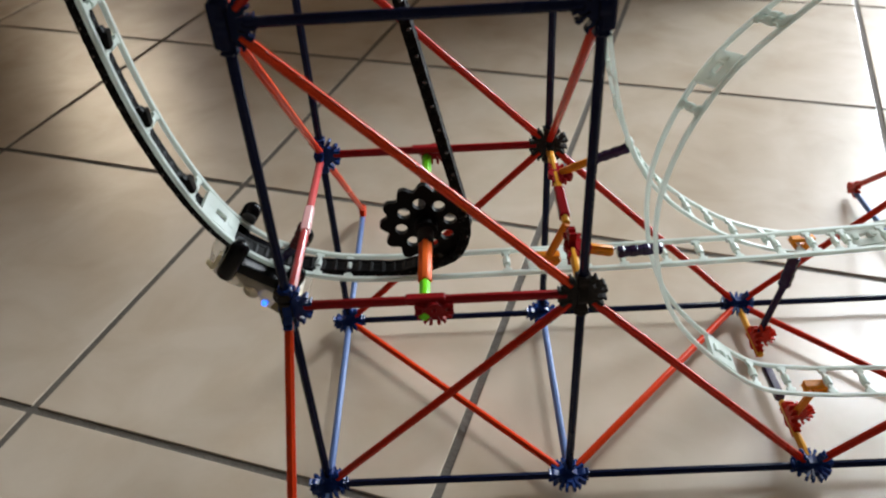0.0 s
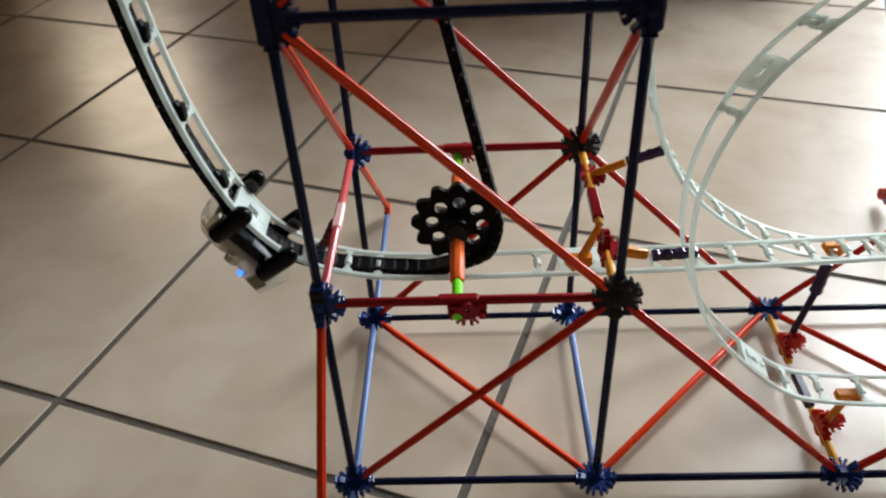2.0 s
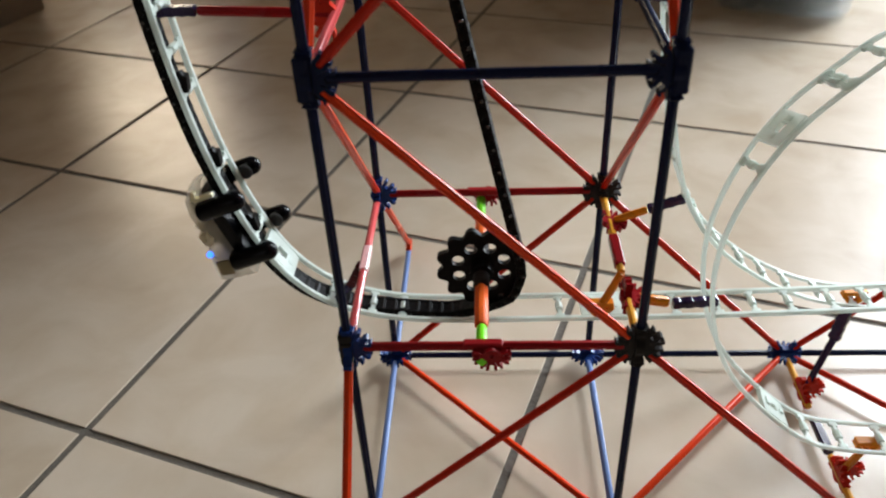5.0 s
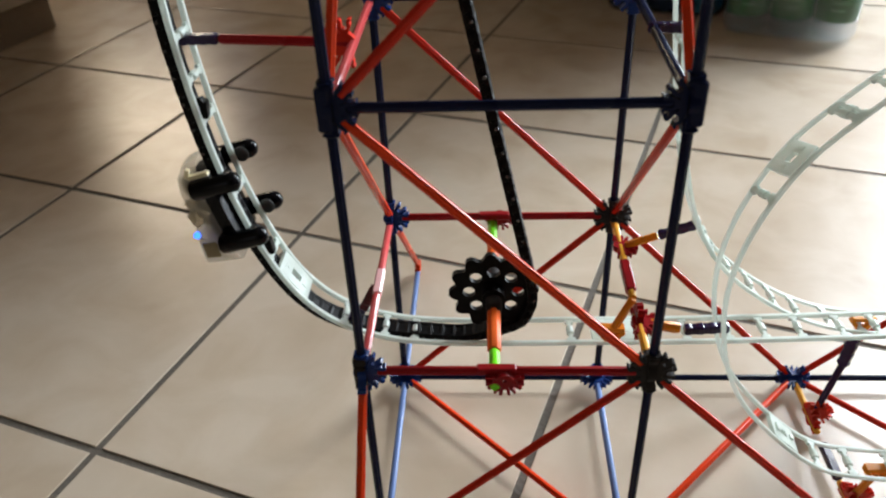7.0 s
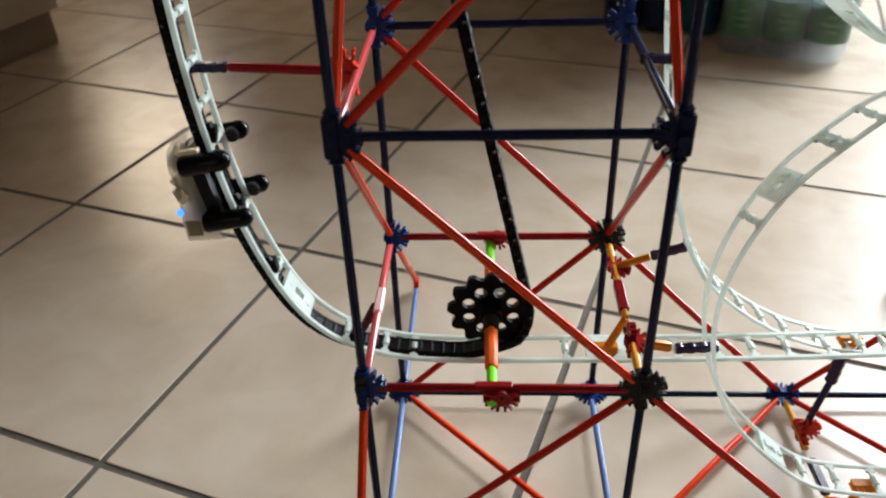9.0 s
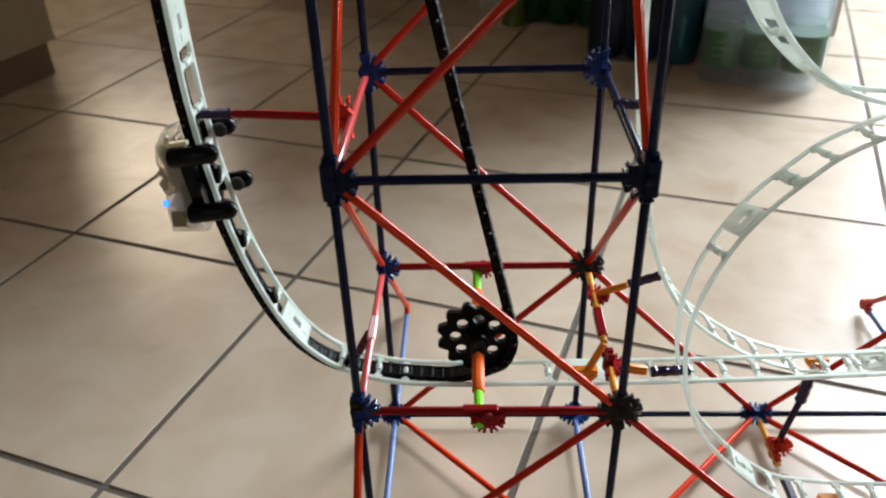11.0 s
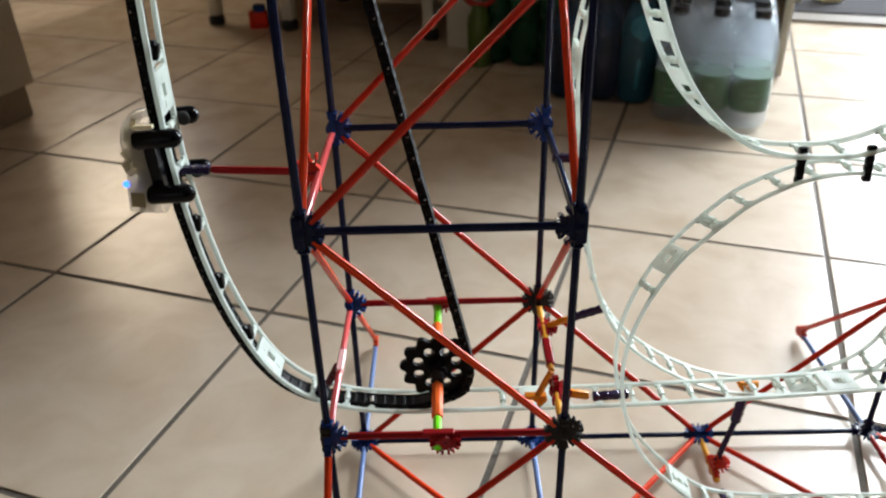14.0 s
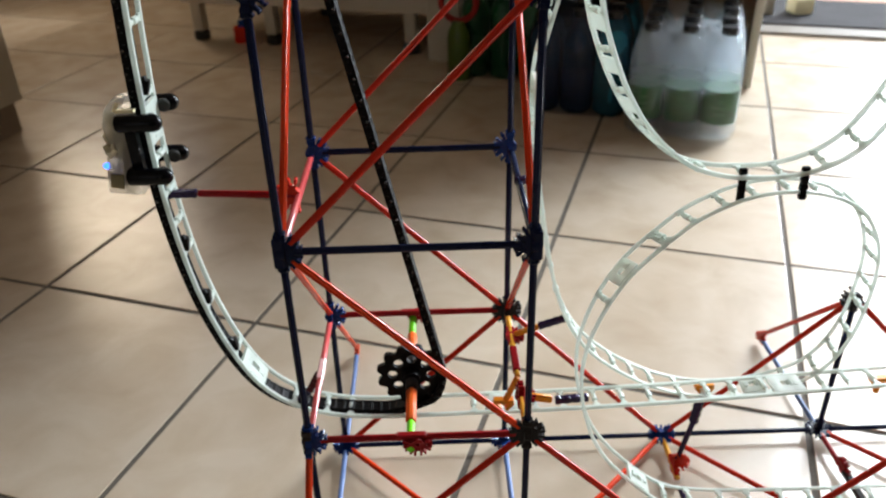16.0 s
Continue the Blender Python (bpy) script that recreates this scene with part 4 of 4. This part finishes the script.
bottle_pack(0.222, 1.166, 0, ("water", "label", "cap"), "six water bottles with green labels in clear film")
bottle_pack(0.224, 1.312, 1, ("filled", "label", "cap"), "six water bottles in clear film behind another pack", text=False)
bottle_pack(0.008, 1.24, 2, ("teal", "dark_film", "cap"), "six dark blue drink bottles in film on the tiles", text=False)
bottle_pack(0.016, 1.385, -1, ("teal", "dark_film", "cap"), "six dark blue drink bottles standing behind another pack", text=False)
bottle_pack(-0.190, 1.43, -3, ("dark_green", "dark_green", "cap"), "six dark green drink bottles in film on the tiles", text=False)


def side_cabinet():
    cab = tagged(new("side_cabinet"), "cream lacquered low cabinet on a recessed plinth", "cabinet")
    cab.matrix_world = ROOM
    bm = bmesh.new()
    box(bm, (0.60, 0.62, 0.74), Matrix.Translation((-1.355, 0.515, 0.435)), 0.004)
    part("body", bm, M["cabinet"], cab)
    bm = bmesh.new()
    box(bm, (0.55, 0.60, 0.064), Matrix.Translation((-1.345, 0.515, 0.032)), 0.002)
    part("plinth", bm, M["plinth"], cab)
    for k in (0, 1):
        bm = bmesh.new()
        box(bm, (0.296, 0.018, 0.72), Matrix.Translation((-1.505 + 0.30 * k, 0.193, 0.435)), 0.003)
        door = part("door", bm, M["cabinet"], cab)
        bm = bmesh.new()
        rod_mesh(bm, (-1.385 + 0.06 * k, 0.170, 0.58), (-1.385 + 0.06 * k, 0.170, 0.70), 0.005)
        part("handle", bm, M["steel"], door)
    return cab


side_cabinet()


def low_shelf():
    sh = tagged(new("cupboard"), "cream cupboard on dark feet with a shadowed gap", "cupboard")
    sh.matrix_world = ROOM
    bm = bmesh.new()
    box(bm, (0.71, 0.40, 0.035), Matrix.Translation((-0.77, 1.70, 0.125)), 0.003)
    part("bottom_board", bm, M["cabinet"], sh)
    # height above the bottom board is unseen, raised to block light
    bm = bmesh.new()
    box(bm, (0.71, 0.40, 0.03), Matrix.Translation((-0.77, 1.70, 2.10)), 0.003)
    part("top_board", bm, M["cabinet"], sh)
    for u in (-1.110, -0.430):
        bm = bmesh.new()
        box(bm, (0.03, 0.40, 1.942), Matrix.Translation((u, 1.70, 1.1135)), 0.003)
        part("side_panel", bm, M["cabinet"], sh)
    bm = bmesh.new()
    box(bm, (0.65, 0.018, 1.94), Matrix.Translation((-0.77, 1.51, 1.114)), 0.003)
    part("front_panel", bm, M["cabinet"], sh)
    for u in (-1.094, -0.868, -0.468):
        for v in (1.53, 1.87):
            bm = bmesh.new()
            box(bm, (0.030, 0.03, 0.080), Matrix.Translation((u, v, 0.0675)), 0.003)
            leg = part("leg", bm, M["cabinet"], sh)
            bm = bmesh.new()
            lathe(bm, [(0.018, 0.0), (0.022, 0.004), (0.022, 0.020), (0.016, 0.0275)], 16, Matrix.Translation((u, v, 0)))
            part("foot", bm, M["rubber"], leg, "black round foot")
    return sh


low_shelf()


def small_clutter():
    bm = bmesh.new()
    box(bm, (0.05, 0.03, 0.045), Matrix.Translation((0, 0, 0.0225)), 0.006)
    box(bm, (0.03, 0.025, 0.02), Matrix.Translation((0.004, 0, 0.052)), 0.004, 1)
    ob = finish("toy_block", bm, [M["red"], M["blue"]])
    ob.matrix_world = ROOM @ pose(-0.957, 1.525, 0, 0, 0, 20)
    tagged(ob, "small red and blue toy block under the shelf", "toy")
    # red ring hanging from the tall panel
    panel = tagged(new("narrow_panel"), "cream narrow upright panel beside the shelf", "panel")
    panel.matrix_world = ROOM
    bm = bmesh.new()
    box(bm, (0.08, 0.35, 1.2), Matrix.Translation((-0.366, 1.65, 0.6)), 0.003)
    part("board", bm, M["cabinet"], panel)
    jug = tagged(new("jug"), "olive green plastic jug with a round red handle", "jug")
    jug.matrix_world = ROOM @ pose(-0.288, 1.355, 0, 0, 0, 0)
    bm = bmesh.new()
    lathe(bm, [(0.024, 0.0), (0.027, 0.003), (0.027, 0.020), (0.0255, 0.024), (0.027, 0.028), (0.027, 0.095), (0.024, 0.112), (0.018, 0.122), (0.016, 0.134), (0.0145, 0.1345)], 24)
    part("body", bm, M["olive"], jug)
    bm = bmesh.new()
    lines = [Vector((0.041 * math.cos(a), 0, 0.175 + 0.041 * math.sin(a))) for a in [2 * math.pi * k / 36 for k in range(37)]]
    sweep(bm, lines, [(p - Vector((0, 0, 0.175))).normalized() for p in lines], [Vector((0, 1, 0))] * 37, 0.013, 0.012)
    part("handle", bm, M["maroon_red"], jug, "dull red ring handle")
    # cream block on the door sill
    bm = bmesh.new()
    box(bm, (0.055, 0.060, 0.045), Matrix.Translation((0, 0, 0.0225)), 0.010)
    stop = finish("door_stop", bm, M["pale_trim"])
    stop.matrix_world = ROOM @ pose(0.505, 2.12, 0.012, 0, 0, 25)
    tagged(stop, "cream rounded door stop on the grey sill", "door stop")


small_clutter()


def door_parts():
    leaf = tagged(new("partition"), "cream upright partition panel behind the bottle packs", "panel", kind="structure")
    leaf.matrix_world = ROOM
    bm = bmesh.new()
    # the rear stretch up to the wall is added to block door light
    box(bm, (0.018, 0.60, 2.05), Matrix.Translation((0.352, 1.713, 1.03)), 0.004)
    part("panel", bm, M["cabinet"], leaf)
    slab("threshold", 0.385, 1.95, 1.905, 1.984, 0.0004, 0.008, M["sill"], "pale worn door threshold strip", "threshold", 0.003)
    slab("door_sill", 0.385, 1.95, 1.986, 2.300, 0.0012, 0.012, M["mat"], "dark grey sill mat in the doorway", "sill", 0.003)
    slab("step", 0.40, 2.00, 2.222, 2.34, -0.298, 0.0008, M["sill"], "pale step outside the doorway", "step", 0.004)


door_parts()

# ---- floor: tiles laid parallel to the walls, joints recessed ----
PT, JOINT = 0.3272, 0.0068
floor = slab("floor", U0, U1, V0, V1, -0.29, -0.0014, M["grout"], "beige glazed floor tiles with grey joints", "floor")
bm = bmesh.new()
box(bm, (PT - JOINT, PT - JOINT, 0.010), Matrix.Translation((0, 0, -0.005)), 0.0009)
first = None
cross = ROOM.inverted() @ Vector((0.5878, 0.4956, 0))
i0, i1 = math.ceil((U0 - cross.x) / PT), math.floor((U1 - cross.x) / PT)
j0, j1 = math.ceil((V0 - cross.y) / PT), math.floor((V1 - cross.y) / PT)
for i in range(i0, i1):
    for j in range(j0, j1):
        if first is None:
            ob = first = part("tile", bm, M["tile"], floor, smooth=False)
        else:
            ob = new("tile", first.data)
            ob.parent = floor
        ob.matrix_basis = pose(cross.x + (i + 0.5) * PT, cross.y + (j + 0.5) * PT, random.uniform(-0.0002, 0.0002), random.uniform(-.015, .015), random.uniform(-.015, .015), 0)


def motions():
    times = [0.0, 0.5, 1.0, 1.5, 2.0, 2.5, 3.0, 3.5, 4.0, 5.0, 6.0, 7.0, 8.0, 9.0, 10.0, 11.0, 12.0, 13.0, 14.0, 15.0, 16.0]
    walk(car, [(t, car_pose(t)) for t in times])
    walk(gear, [(t, Matrix.Translation(C) @ Matrix.Rotation((climbed(t) - climbed(0)) / RC, 4, "Y")) for t in times])
    for i, ob in enumerate(links):
        walk(ob, [(t, link_pose(i, t)) for t in times])


motions()
